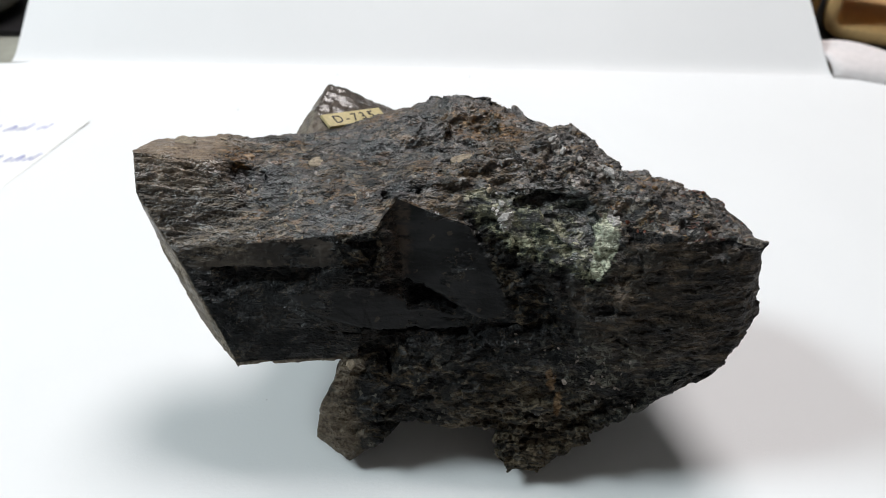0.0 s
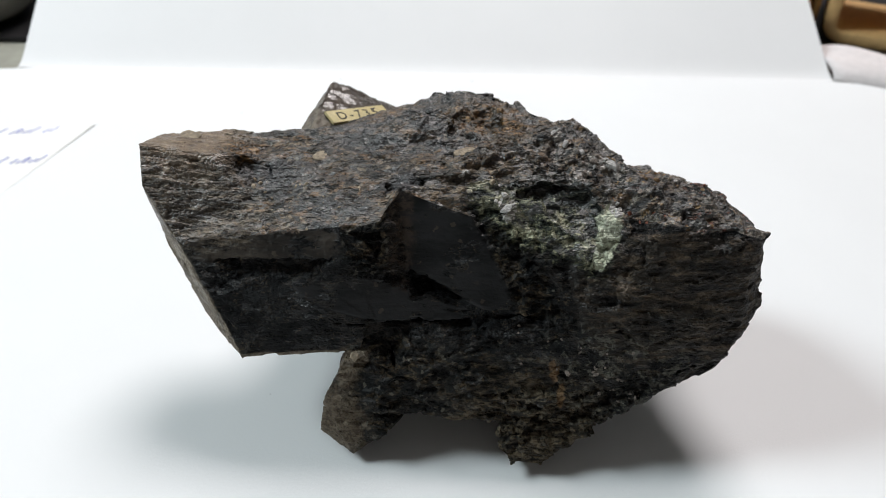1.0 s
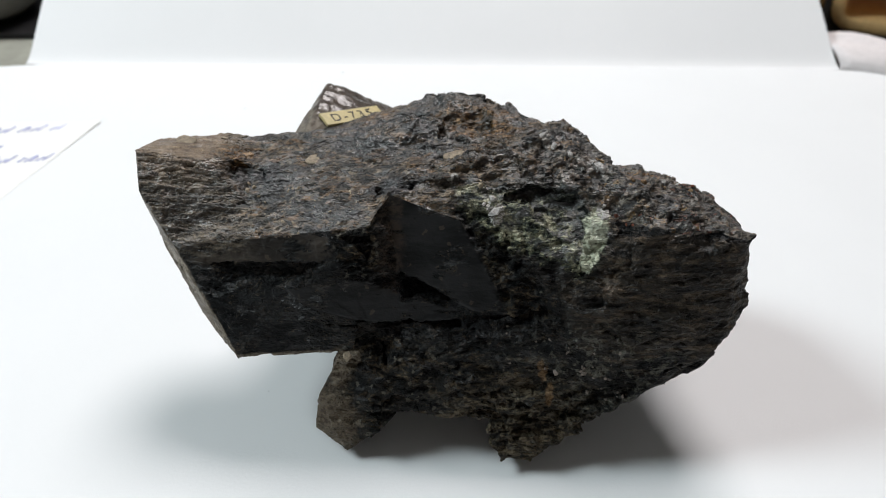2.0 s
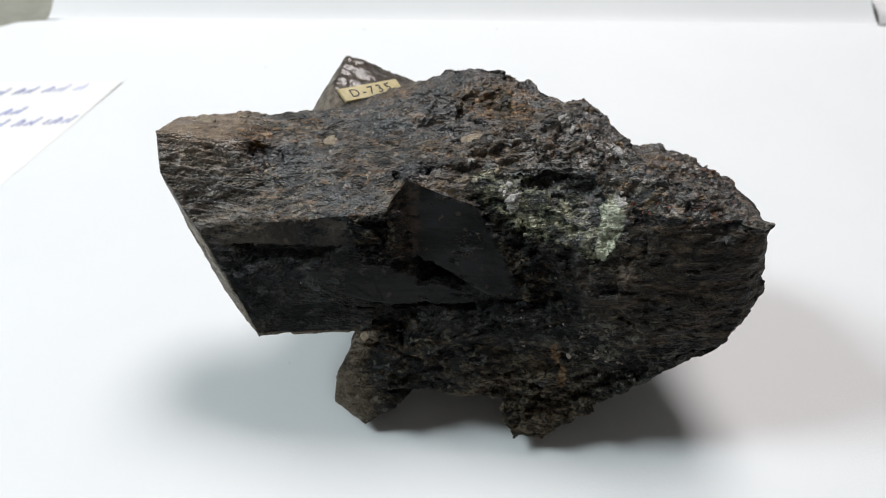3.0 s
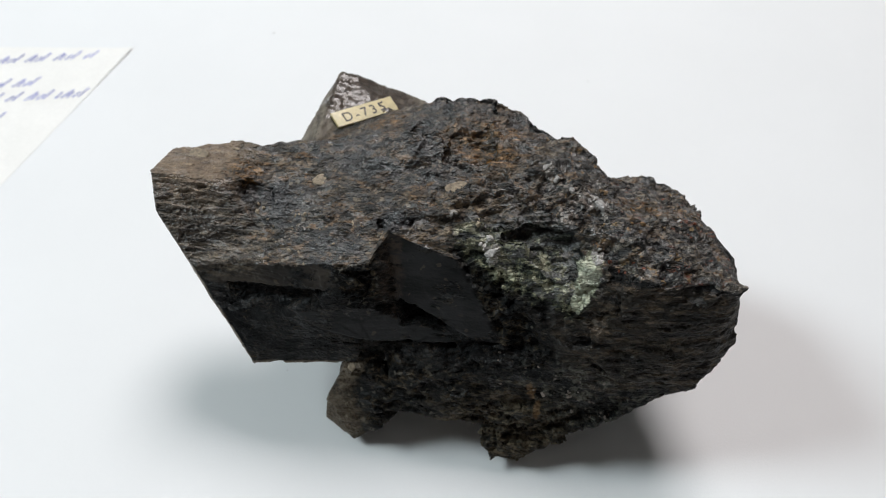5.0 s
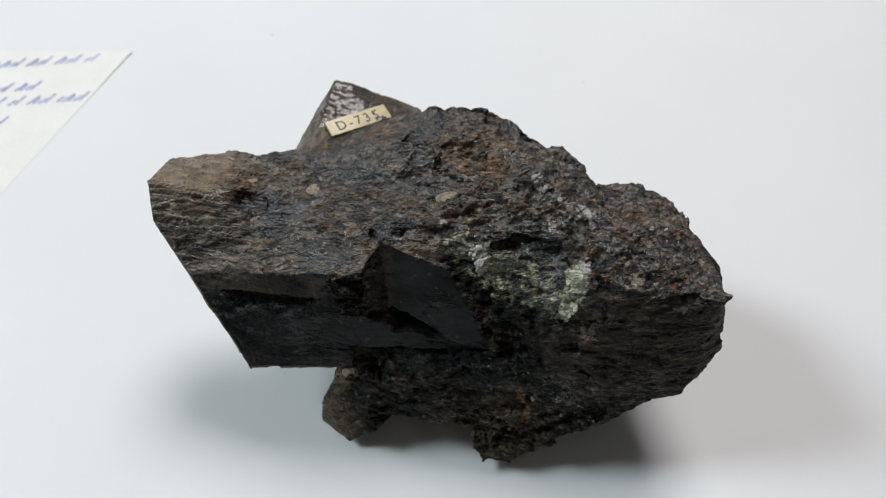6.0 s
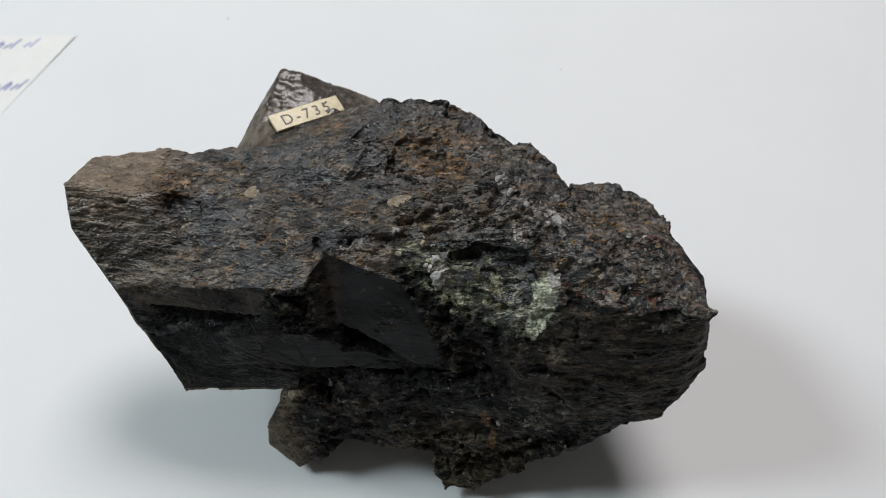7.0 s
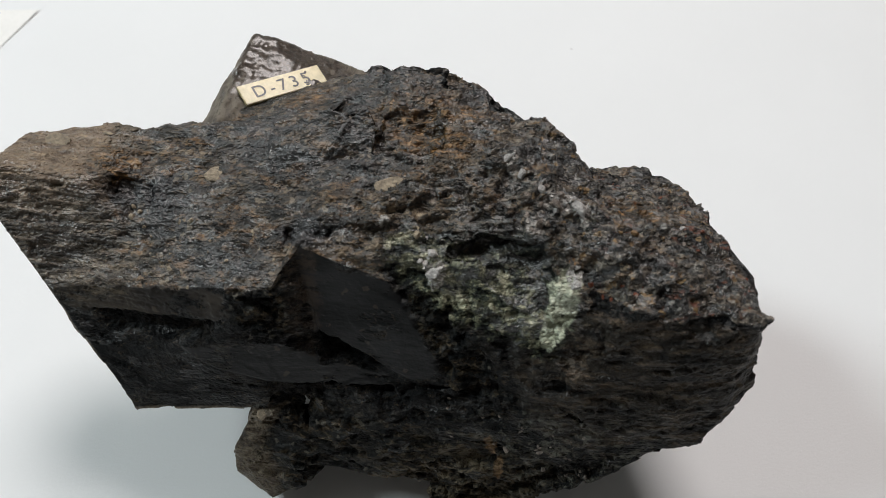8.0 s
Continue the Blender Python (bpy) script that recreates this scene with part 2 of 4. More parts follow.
    jet = s.any([s.near((-33.4, 17.0, 46.6), 2.8, (0.9, 0.7, 0.7), 0.2, rag), s.near((-28.6, 15.4, 45.8), 2.3, (1.0, 0.7, 0.7), 0.2, rag), s.near((-5.2, 6.8, 49.5), 2.6, (0.6, 1.0, 0.8), 0.25, rag)])
    shade = s.mix(s.math("MULTIPLY", jet, 0.95), shade, blend(grit, ((0.42, 0.52), (0.60, 0.70)), ((0.0045, 0.0048, 0.0055), (0.014, 0.015, 0.017), (0.060, 0.064, 0.070))))
    # rust in the hollow under the ridge and by the end of the crystal
    rust = s.any([s.near((11.0, 26.0, 53), 6.6, (0.9, 1, 0.8), 0.35, rag), s.near((18, 27, 54), 2.6, (0.6, 1.4, 1), 0.4, rag), s.near((15, 20.5, 53), 3.5, (0.8, 1, 1), 0.5, rag), s.near((-9, 35.5, 50), 3.0, (0.7, 1, 1), 0.5, rag),
                  s.near((-35, 20, 49), 3.6, (0.8, 1, 1), 0.5, rag), s.near((45, 14, 47), 3.4, (0.7, 1, 1), 0.6, rag)])
    rust = s.math("MULTIPLY", rust, s.ramp(dust, 0.36, 0.5))
    fibre = s.noise(0.8, 3, 0.66, s.warp((0.55, 1.1, 1.0), (0, 0, 28)), 0.7)
    shade = s.mix(s.math("MULTIPLY", rust, 0.92), shade, blend(fibre, ((0.40, 0.47), (0.50, 0.56), (0.58, 0.66)), ((0.020, 0.013, 0.007), (0.066, 0.044, 0.021), (0.165, 0.088, 0.030), (0.36, 0.215, 0.095))))
    # pale green crust in the scoop, and milky quartz grown through the ore
    crust = s.any([s.near((11, 4.5, 48), 3.4, (0.7, 1, 1), 0.5, rag), s.near((15, 2.5, 47), 4.4, (0.7, 1, 1), 0.5, rag), s.near((20, 0.5, 45), 5.6, (0.7, 1, 1), 0.5, rag),
                   s.near((25, -1.2, 42.8), 4.6, (0.7, 1, 1), 0.5, rag), s.near((29.4, -3.2, 40.6), 3.6, (1, 0.8, 0.8), 0.5, rag)])
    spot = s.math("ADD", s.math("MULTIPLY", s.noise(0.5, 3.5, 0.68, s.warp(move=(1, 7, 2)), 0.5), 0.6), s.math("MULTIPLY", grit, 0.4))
    # shade in the scoop's upper hollow, put into the colour as a near-black patch
    hollow_shade = s.near((24.5, 4.5, 46.6), 6.0, (0.75, 1, 1), 0.4, rag)
    shade = s.mix(s.math("MULTIPLY", hollow_shade, 0.8), shade, blend(spot, ((0.44, 0.52), (0.56, 0.64)), ((0.0050, 0.0062, 0.0058), (0.024, 0.028, 0.023), (0.11, 0.112, 0.080))))
    moss = blend(s.math("ADD", spot, s.math("MULTIPLY", s.math("SUBTRACT", crust, 1.0), 0.15)), ((0.40, 0.45), (0.47, 0.52), (0.54, 0.60)), ((0.0065, 0.0080, 0.0072), (0.046, 0.054, 0.040), (0.19, 0.197, 0.128), (0.52, 0.52, 0.37)))
    shade = s.mix(s.math("MULTIPLY", crust, 0.92), shade, moss)
    vein = s.any([s.near((30.6, -4.0, 40.0), 1.3, (1.1, 0.6, 0.6), 0.15, rag), s.near((31.4, -2.6, 41.6), 1.7, (1.1, 0.6, 0.6), 0.2, rag), s.near((32.3, -0.6, 43.6), 2.1, (1.0, 0.6, 0.6), 0.2, rag), s.near((33.0, 1.2, 45.6), 1.8, (1.0, 0.7, 0.7), 0.2, rag)])
    shade = s.mix(s.math("MULTIPLY", vein, s.ramp(flaky, 0.34, 0.44, 0.3, 1.0)), shade, s.mix(s.ramp(streak, 0.36, 0.58), (0.26, 0.285, 0.20), (0.62, 0.65, 0.50)))
    milk = s.any([s.near((35.2, 10.4, 50.6), 1.3, (1.3, 0.5, 0.8), 0.10, rag), s.near((33.4, 12.2, 50.8), 1.2, (0.8, 0.9, 0.8), 0.10, rag), s.near((30.8, 12.0, 50.8), 1.2, (0.8, 0.9, 0.8), 0.10, rag), s.near((14.2, 1.6, 46.8), 1.6, (1, 0.7, 0.8), 0.10, rag),
                  s.near((25.0, 17.6, 53.3), 1.2, (1.3, 0.6, 0.8), 0.10, rag), s.near((28.4, 8.4, 50.3), 1.4, (0.9, 1, 0.8), 0.10, rag), s.near((33.8, 2.0, 47), 1.2, (1, 0.8, 0.8), 0.10, rag),
                  s.near((6.8, 8, 50.2), 1.0, (1.2, 0.8, 0.8), 0.10, rag)])
    shade = s.mix(s.math("MULTIPLY", milk, s.ramp(fine, 0.40, 0.50, 0.25, 1.0)), shade, blend(grit, ((0.38, 0.48), (0.54, 0.64)), ((0.12, 0.11, 0.095), (0.34, 0.315, 0.285), (0.66, 0.645, 0.62))))
    low = s.near((33, -13, 20), 9.0, (0.6, 1, 1), 0.6, rag)
    shade = s.mix(s.math("MULTIPLY", low, s.math("MULTIPLY", s.ramp(spot, 0.52, 0.58), 0.7)), shade, (0.15, 0.15, 0.125))
    foot = s.any([s.near((-17, -13, 8), 7.0, (1.3, 0.8, 0.9), 0.3, rag), s.near((-15, -9.5, 18), 3.2, (1.5, 1, 0.7), 0.4, rag)])
    shade = s.mix(s.math("MULTIPLY", foot, 0.85), shade, blend(s.math("ADD", s.math("MULTIPLY", mid, 0.6), s.math("MULTIPLY", fine, 0.4)), ((0.40, 0.50), (0.54, 0.64)), ((0.085, 0.066, 0.048), (0.17, 0.140, 0.102), (0.28, 0.24, 0.18))))

    # ochre film running down the front
    film = s.any([s.near((23.0 + 0.35 * k + 0.5 * math.sin(k * 1.9), -12.6 - 0.5 * k, 21.6 - 1.1 * k), 0.85, (1.1, 0.5, 0.7), 0.25, rag) for k in range(7)])
    shade = s.mix(s.math("MULTIPLY", film, 0.9), shade, s.mix(s.ramp(flaky, 0.4, 0.6), (0.11, 0.066, 0.032), (0.26, 0.17, 0.095)))

    # gloss: the black chips glitter one by one, dust is dull, cleavage planes gleam faintly
    shiny = s.math("MULTIPLY", s.ramp(chip[2], 0.45, 0.7), s.ramp(tone, 0.60, 0.50))
    skin_gloss = s.math("ADD", 0.36, s.math("MULTIPLY", s.math("MAXIMUM", shiny, s.math("MULTIPLY", steel, 0.8)), 0.36))
    front_gloss = s.math("ADD", s.math("ADD", 0.10, s.math("MULTIPLY", s.math("MAXIMUM", clean, wall), 0.09)), s.math("MULTIPLY", s.math("SUBTRACT", 1.0, clean), s.ramp(chip[2], 0.75, 0.9, 0.0, 0.22)))
    gloss = s.math("ADD", s.math("MULTIPLY", front_gloss, s.math("SUBTRACT", 1.0, skin)), s.math("MULTIPLY", skin, s.math("MAXIMUM", skin_gloss, s.math("MULTIPLY", jet, 0.6))))
    rough = s.math("SUBTRACT", s.ramp(dust, 0.44, 0.56, 0.50, 0.64), s.math("MULTIPLY", s.math("MAXIMUM", shiny, 0.3), 0.15))

    def relief(height, depth, weak, strong, under=None):
        n = s.node("ShaderNodeBump")
        n.inputs["Distance"].default_value = depth * U
        s.link(s.ramp(s.math("MAXIMUM", clean, s.math("MULTIPLY", wall, s.math("MULTIPLY", s.math("SUBTRACT", 1.0, skin), 0.35))), 0.0, 1.0, strong, weak), n.inputs["Strength"])
        s.link(height, n.inputs["Height"])
        if under is not None:
            s.link(under, n.inputs["Normal"])
        return n.outputs[0]

    def facet_normal(under):
        """Every small chip leans its own way."""
        lean = []
        for values, k in ((chip, 0.65), (crumb, 0.4)):
            n = s.node("ShaderNodeCombineXYZ")
            for a in range(3):
                s.link(s.math("MULTIPLY", s.math("SUBTRACT", values[a], 0.5), k), n.inputs[a])
            lean.append(n.outputs[0])
        both = s.node("ShaderNodeVectorMath", operation="ADD")
        s.link(lean[0], both.inputs[0])
        s.link(lean[1], both.inputs[1])
        tilt = s.node("ShaderNodeVectorMath", operation="SCALE")
        s.link(both.outputs[0], tilt.inputs[0])
        s.link(s.ramp(s.math("MAXIMUM", clean, s.math("MULTIPLY", end, 0.6)), 0.0, 1.0, 1.0, 0.08), tilt.inputs["Scale"])
        total = s.node("ShaderNodeVectorMath", operation="ADD")
        s.link(under, total.inputs[0])
        s.link(tilt.outputs[0], total.inputs[1])
        unit = s.node("ShaderNodeVectorMath", operation="NORMALIZE")
        s.link(total.outputs[0], unit.inputs[0])
        return unit.outputs[0]

    deep = relief(flaky, 1.5, 0.10, 0.7)
    sharp = relief(s.math("SUBTRACT", streak, s.math("MULTIPLY", crack, 0.3)), 1.0, 0.10, 0.6, deep)
    return s.done(shade, rough, facet_normal(relief(fine, 0.6, 0.15, 0.8, sharp)), Specular_IOR_Level=gloss, IOR=s.ramp(skin, 0.0, 1.0, 1.5, 1.75))


def crystal_material():
    s = Shader("brown_crystal")
    mid, fine = s.noise(0.35, 4, 0.68), s.noise(1.6, 2.5, 0.66)
    lines = s.noise(0.8, 3, 0.66, s.warp((1.2, 0.10, 0.25), (0, 0, 14)))
    shade = s.mix(s.ramp(mid, 0.38, 0.62), (0.070, 0.058, 0.046), (0.150, 0.128, 0.100))
    shade = s.mix(s.math("MULTIPLY", s.ramp(lines, 0.45, 0.62), 0.7), shade, (0.19, 0.168, 0.128))
    shade = s.mix(s.math("MULTIPLY", s.ramp(fine, 0.56, 0.68), 0.6), shade, (0.035, 0.028, 0.022))
    # old varnish, thick and blistered, over the middle of the front face
    lacquer = s.near((-13.6, 45.5, 46.0), 9.2, (0.9, 0.85, 1.0), 0.15, mid)
    blister = s.noise(0.8, 5, 0.70, None, 0.9)
    shade = s.mix(s.math("MULTIPLY", lacquer, 0.75), shade, s.mix(s.ramp(blister, 0.40, 0.60), (0.034, 0.022, 0.015), (0.105, 0.074, 0.054)))
    n = s.node("ShaderNodeBump")
    n.inputs["Distance"].default_value = 1.2 * U
    s.link(s.ramp(lacquer, 0.0, 1.0, 0.12, 0.9), n.inputs["Strength"])
    s.link(blister, n.inputs["Height"])
    return s.done(shade, s.ramp(lacquer, 0.0, 1.0, 0.6, 0.34), s.bump(fine, 0.10, 0.6, n.outputs[0]), Specular_IOR_Level=0.4, Coat_Weight=s.math("MULTIPLY", lacquer, 0.8), Coat_Roughness=0.23)


WHITE_PAPER = paper_material("white_paper", (0.83, 0.85, 0.86))
BACK_PAPER = paper_material("backdrop_paper", (0.82, 0.835, 0.845))
CARD = simple("card_stock", (0.87, 0.87, 0.845), 0.6, 0.8, 0.05, 0.03)
INK = simple("blue_ink", (0.34, 0.36, 0.62), 0.5, 0.9, 0.02, 0.3)
BLACK_INK = simple("black_ink", (0.012, 0.012, 0.013), 0.35, 1.0, 0.02, 0.3)
TAG_PAPER = simple("cream_tag_paper", (0.58, 0.49, 0.25), 0.3, 0.9, 0.10, 0.18, Coat_Weight=0.35, Coat_Roughness=0.15)
ORE = rock_material()
CRYSTAL = crystal_material()
QUARTZ = simple("milky_quartz", (0.55, 0.53, 0.51), 0.3, 1.4, 0.9, 0.45)
RED_GRAIN = simple("red_grain", (0.16, 0.045, 0.020), 0.35, 1.3, 0.5, 0.4)
QUARTZ_STAINED = simple("stained_quartz", (0.24, 0.20, 0.17), 0.35, 1.3, 0.9, 0.5)
FLAKE = simple("tan_flake", (0.34, 0.28, 0.20), 0.6, 1.2, 0.5, 0.4)
OCHRE = simple("ochre_film", (0.20, 0.115, 0.05), 0.6, 0.7, 0.4, 0.4)
TABLE_TOP = simple("grey_green_table", (0.30, 0.30, 0.255), 0.5, 0.12, 0.05, 0.15)
WALL = simple("painted_wall", (0.60, 0.59, 0.57), 0.8, 0.05, 0.3, 0.06)
FLOOR = simple("dark_floor", (0.10, 0.09, 0.085), 0.6, 0.05, 0.3, 0.2)
TAN_BOARD = simple("tan_cardboard", (0.66, 0.42, 0.18), 0.75, 0.3, 0.2, 0.12)
CLOTH = simple("white_cloth", (0.74, 0.70, 0.70), 0.85, 0.35, 0.6, 0.06)
BLACK_PLASTIC = simple("black_plastic", (0.012, 0.012, 0.014), 0.45, 0.3, 0.05, 0.3)
GREY_PLASTIC = simple("grey_plastic", (0.22, 0.21, 0.185), 0.45, 0.25, 0.05, 0.12)


# ---- mesh tools ----
def part(name, bm, material, parent, label=""):
    """Links a bmesh as one mesh object under a thing or a part."""
    data = bpy.data.meshes.new(name)
    bm.to_mesh(data)
    bm.free()
    if material:
        data.materials.append(material)
    ob = new(name, data)
    ob.parent = parent
    return tagged(ob, label)


def thing(name, label, category, group="", kind=""):
    return tagged(new(name), label, category, group, kind)


def smooth(ob, on=True):
    ob.data.polygons.foreach_set("use_smooth", [on] * len(ob.data.polygons))
    return ob


def box(bm, low, high, bevel=0.0):
    made = bmesh.ops.create_cube(bm, size=1.0)["verts"]
    a, b = Vector(low) * U, Vector(high) * U
    for v in made:
        v.co = Vector((a[i] + (v.co[i] + 0.5) * (b[i] - a[i]) for i in range(3)))
    if bevel:
        edges = list({e for v in made for e in v.link_edges})
        bmesh.ops.bevel(bm, geom=edges, offset=bevel * U, segments=2, affect="EDGES")
    return bm


TABLE = np.random.default_rng(7).random((32, 32, 32)).astype(np.float32) * 2 - 1


def value_noise(p):
    """Smooth random values in -1..1 at the places p (n x 3), repeating every 32."""
    i = np.floor(p).astype(np.int64)
    f = (p - i).astype(np.float32)
    f = f * f * (3 - 2 * f)
    i0, i1 = i & 31, (i + 1) & 31
    out = np.zeros(len(p), np.float32)
    for a in (0, 1):
        for b in (0, 1):
            for c in (0, 1):
                w = (f[:, 0] if a else 1 - f[:, 0]) * (f[:, 1] if b else 1 - f[:, 1]) * (f[:, 2] if c else 1 - f[:, 2])
                out += w * TABLE[(i1 if a else i0)[:, 0], (i1 if b else i0)[:, 1], (i1 if c else i0)[:, 2]]
    return out


def fbm(p, octaves=4, gain=0.55):
    total, size, scale = 0, 1.0, 1.0
    for k in range(octaves):
        total = total + size * value_noise(p * scale + 11.3 * k)
        size, scale = size * gain, scale * 2.03
    return total


def ridged(p, octaves=3, gain=0.55):
    total, size, scale = 0, 1.0, 1.0
    for k in range(octaves):
        total = total + size * (1 - 2 * np.abs(value_noise(p * scale + 5.7 * k)))
        size, scale = size * gain, scale * 2.1
    return total


RANDOM = np.random.default_rng(3).random((32, 32, 32, 7)).astype(np.float32)


def shards(p, size, shift=0.0):
    """Angular broken faces: every cell of a random pattern is a plane of its own tilt."""
    q = (p / size + shift).astype(np.float32)
    base = np.floor(q).astype(np.int64)
    best, value = np.full(len(q), 9.0, np.float32), np.zeros(len(q), np.float32)
    for a in (-1, 0, 1):
        for b in (-1, 0, 1):
            for c in (-1, 0, 1):
                cell = base + (a, b, c)
                r = RANDOM[cell[:, 0] & 31, cell[:, 1] & 31, cell[:, 2] & 31]
                d = q - cell - r[:, :3]
                far = (d * d).sum(axis=1)
                k = far < best
                best[k] = far[k]
                value[k] = (d[k] * (r[k, 3:6] * 2 - 1)).sum(axis=1) * 1.6 + (r[k, 6] - 0.5) * 0.7
    return value


def facets(corners):
    """The outward planes of the convex block on these corners."""
    bm = bmesh.new()
    for c in corners:
        bm.verts.new(c)
    bmesh.ops.convex_hull(bm, input=bm.verts)
    middle = sum((Vector(c) for c in corners), Vector()) / len(corners)
    planes = []
    for face in bm.faces:
        n = face.normal.copy()
        if n.length < 0.5:
            continue
        d = n.dot(face.verts[0].co)
        if n.dot(middle) > d:
            n, d = -n, -d
        planes.append((n.x, n.y, n.z, d))
    bm.free()
    return planes


def surface(field, low, step):
    """The surface where a sampled field crosses zero: vertices and quads."""
    inside = field < 0
    cells = [n - 1 for n in field.shape]
    count = np.zeros(cells, np.uint8)
    for a in (0, 1):
        for b in (0, 1):
            for c in (0, 1):
                count += inside[a:a + cells[0], b:b + cells[1], c:c + cells[2]]
    at = np.argwhere((count > 0) & (count < 8))
    number = np.full(cells, -1, np.int32)
    number[tuple(at.T)] = np.arange(len(at))
    total, hits = np.zeros((len(at), 3)), np.zeros(len(at))
    for axis in range(3):
        for a in (0, 1):
            for b in (0, 1):
                o = np.zeros(3, int)
                o[(axis + 1) % 3], o[(axis + 2) % 3] = a, b
                e = o.copy()
                e[axis] = 1
                f0, f1 = field[tuple((at + o).T)], field[tuple((at + e).T)]
                k = (f0 < 0) != (f1 < 0)
                w = f0[k] / (f0[k] - f1[k])
                spot = (at[k] + o).astype(float)
                spot[:, axis] += w
                total[k] += spot
                hits[k] += 1
    verts = total / hits[:, None] * step + low
    quads = []
    for axis in range(3):
        u, v = (axis + 1) % 3, (axis + 2) % 3
        first = np.moveaxis(inside, (axis, u, v), (0, 1, 2))
        num = np.moveaxis(number, (axis, u, v), (0, 1, 2))
        cross = first[:-1] != first[1:]
        k = np.argwhere(cross[:, 1:-1, 1:-1])
        i, j, m = k[:, 0], k[:, 1], k[:, 2]
        q = np.stack([num[i, j, m], num[i, j + 1, m], num[i, j + 1, m + 1], num[i, j, m + 1]], 1)
        out = first[:-1][i, j + 1, m + 1]
        q[~out] = q[~out][:, ::-1]
        quads.append(q)
    return verts, np.concatenate(quads)


def normals_of(verts, quads):
    n = np.cross(verts[quads[:, 2]] - verts[quads[:, 0]], verts[quads[:, 3]] - verts[quads[:, 1]])
    out = np.zeros_like(verts)
    for k in range(4):
        np.add.at(out, quads[:, k], n)
    return out / np.maximum(np.linalg.norm(out, axis=1, keepdims=True), 1e-9)


def mesh_part(name, verts, quads, material, parent, label="", **masks):
    data = bpy.data.meshes.new(name)
    data.vertices.add(len(verts))
    data.vertices.foreach_set("co", (verts * U).astype(np.float32).ravel())
    data.loops.add(quads.size)
    data.loops.foreach_set("vertex_index", quads.astype(np.int32).ravel())
    data.polygons.add(len(quads))
    data.polygons.foreach_set("loop_start", np.arange(0, quads.size, 4, dtype=np.int32))
    data.update(calc_edges=True)
    data.validate()
    data.materials.append(material)
    for key, values in masks.items():
        data.attributes.new(key, "FLOAT", "POINT").data.foreach_set("value", values.astype(np.float32))
    data.polygons.foreach_set("use_smooth", [True] * len(data.polygons))
    ob = new(name, data)
    ob.parent = parent
    return tagged(ob, label)


def grid_noise(axes, spacing, seed):
    """Smooth random values over a whole grid, by three small products."""
    rng = np.random.default_rng(seed)
    weights = []
    for a in axes:
        q = (a - a[0]) / spacing
        i = np.floor(q).astype(int)
        f = q - i
        f = f * f * (3 - 2 * f)
        w = np.zeros((len(a), i[-1] + 2), np.float32)
        w[np.arange(len(a)), i], w[np.arange(len(a)), i + 1] = 1 - f, f
        weights.append(w)
    r = rng.uniform(-1, 1, [w.shape[1] for w in weights]).astype(np.float32)
    for w in weights:
        r = np.moveaxis(np.tensordot(w, r, (1, 0)), 0, 2)
    return r


def solid(blocks, cuts, low, high, step, soft=0.6, rag=0.0):
    """Blocks joined and cuts taken away, as a sampled field; soft rounds the inner joins, rag roughens the cuts."""
    axes = [np.arange(a, b, step, dtype=np.float32) for a, b in zip(low, high)]
    field = np.full([len(a) for a in axes], 3.0, np.float32)

    def block(corners, margin):
        """The slice of the grid round these corners, its axes, and the distance to the block there."""
        spots = np.array(corners, np.float32)
        a, b = spots.min(axis=0) - margin, spots.max(axis=0) + margin
        first = [int(np.clip(np.searchsorted(ax, v), 0, len(ax) - 2)) for ax, v in zip(axes, a)]
        last = [int(np.clip(np.searchsorted(ax, v), f + 2, len(ax))) for ax, v, f in zip(axes, b, first)]
        cut = tuple(slice(f, g) for f, g in zip(first, last))
        near = [ax[c] for ax, c in zip(axes, cut)]
        x, y, z = np.meshgrid(*near, indexing="ij", sparse=True)
        best = None
        for p, q, r, d in facets(corners):
            value = (p * x + q * y).astype(np.float32) + (r * z - d).astype(np.float32)
            best = value if best is None else np.maximum(best, value, out=best)
        return cut, near, best

    for corners in blocks:
        cut, _, f = block(corners, 2.5)
        old = field[cut]
        h = np.maximum(soft - np.abs(old - f), 0) / soft
        field[cut] = np.minimum(old, f) - h * h * soft * 0.25
    for k, corners in enumerate(cuts):
        cut, near, f = block(corners, 2.5)
        wild = rag * (grid_noise(near, 3.2, 1 + k) + 0.6 * grid_noise(near, 1.5, 30 + k) + 0.4 * grid_noise(near, 0.8, 60 + k))
        field[cut] = np.maximum(field[cut], wild - f)
    return surface(field, np.array(low, float), step)


# ---- the place: room, table, sheets of paper ----
def plain_slab(name, low, high, material, label, category, kind="structure", bevel=0.0):
    ob = part(name, box(bmesh.new(), low, high, bevel), material, None)
    return tagged(ob, label, category, "", kind)


M = 1 / U  # a metre in model units
plain_slab("floor", (-2.8 * M, -2.2 * M, -0.80 * M), (2.2 * M, 2.4 * M, -0.76 * M), FLOOR, "dark plain floor of the dim room", "floor")
plain_slab("ceiling", (-2.8 * M, -2.2 * M, 1.75 * M), (2.2 * M, 2.4 * M, 1.80 * M), WALL, "plain pale ceiling of the room", "ceiling")
plain_slab("wall_north", (-2.8 * M, 2.4 * M, -0.76 * M), (2.2 * M, 2.45 * M, 1.75 * M), WALL, "plain painted wall of the dim room", "wall")
plain_slab("wall_south", (-2.8 * M, -2.25 * M, -0.76 * M), (2.2 * M, -2.2 * M, 1.75 * M), WALL, "plain painted wall of the dim room", "wall")
plain_slab("wall_west", (-2.85 * M, -2.2 * M, -0.76 * M), (-2.8 * M, 2.4 * M, 1.75 * M), WALL, "plain painted wall of the dim room", "wall")
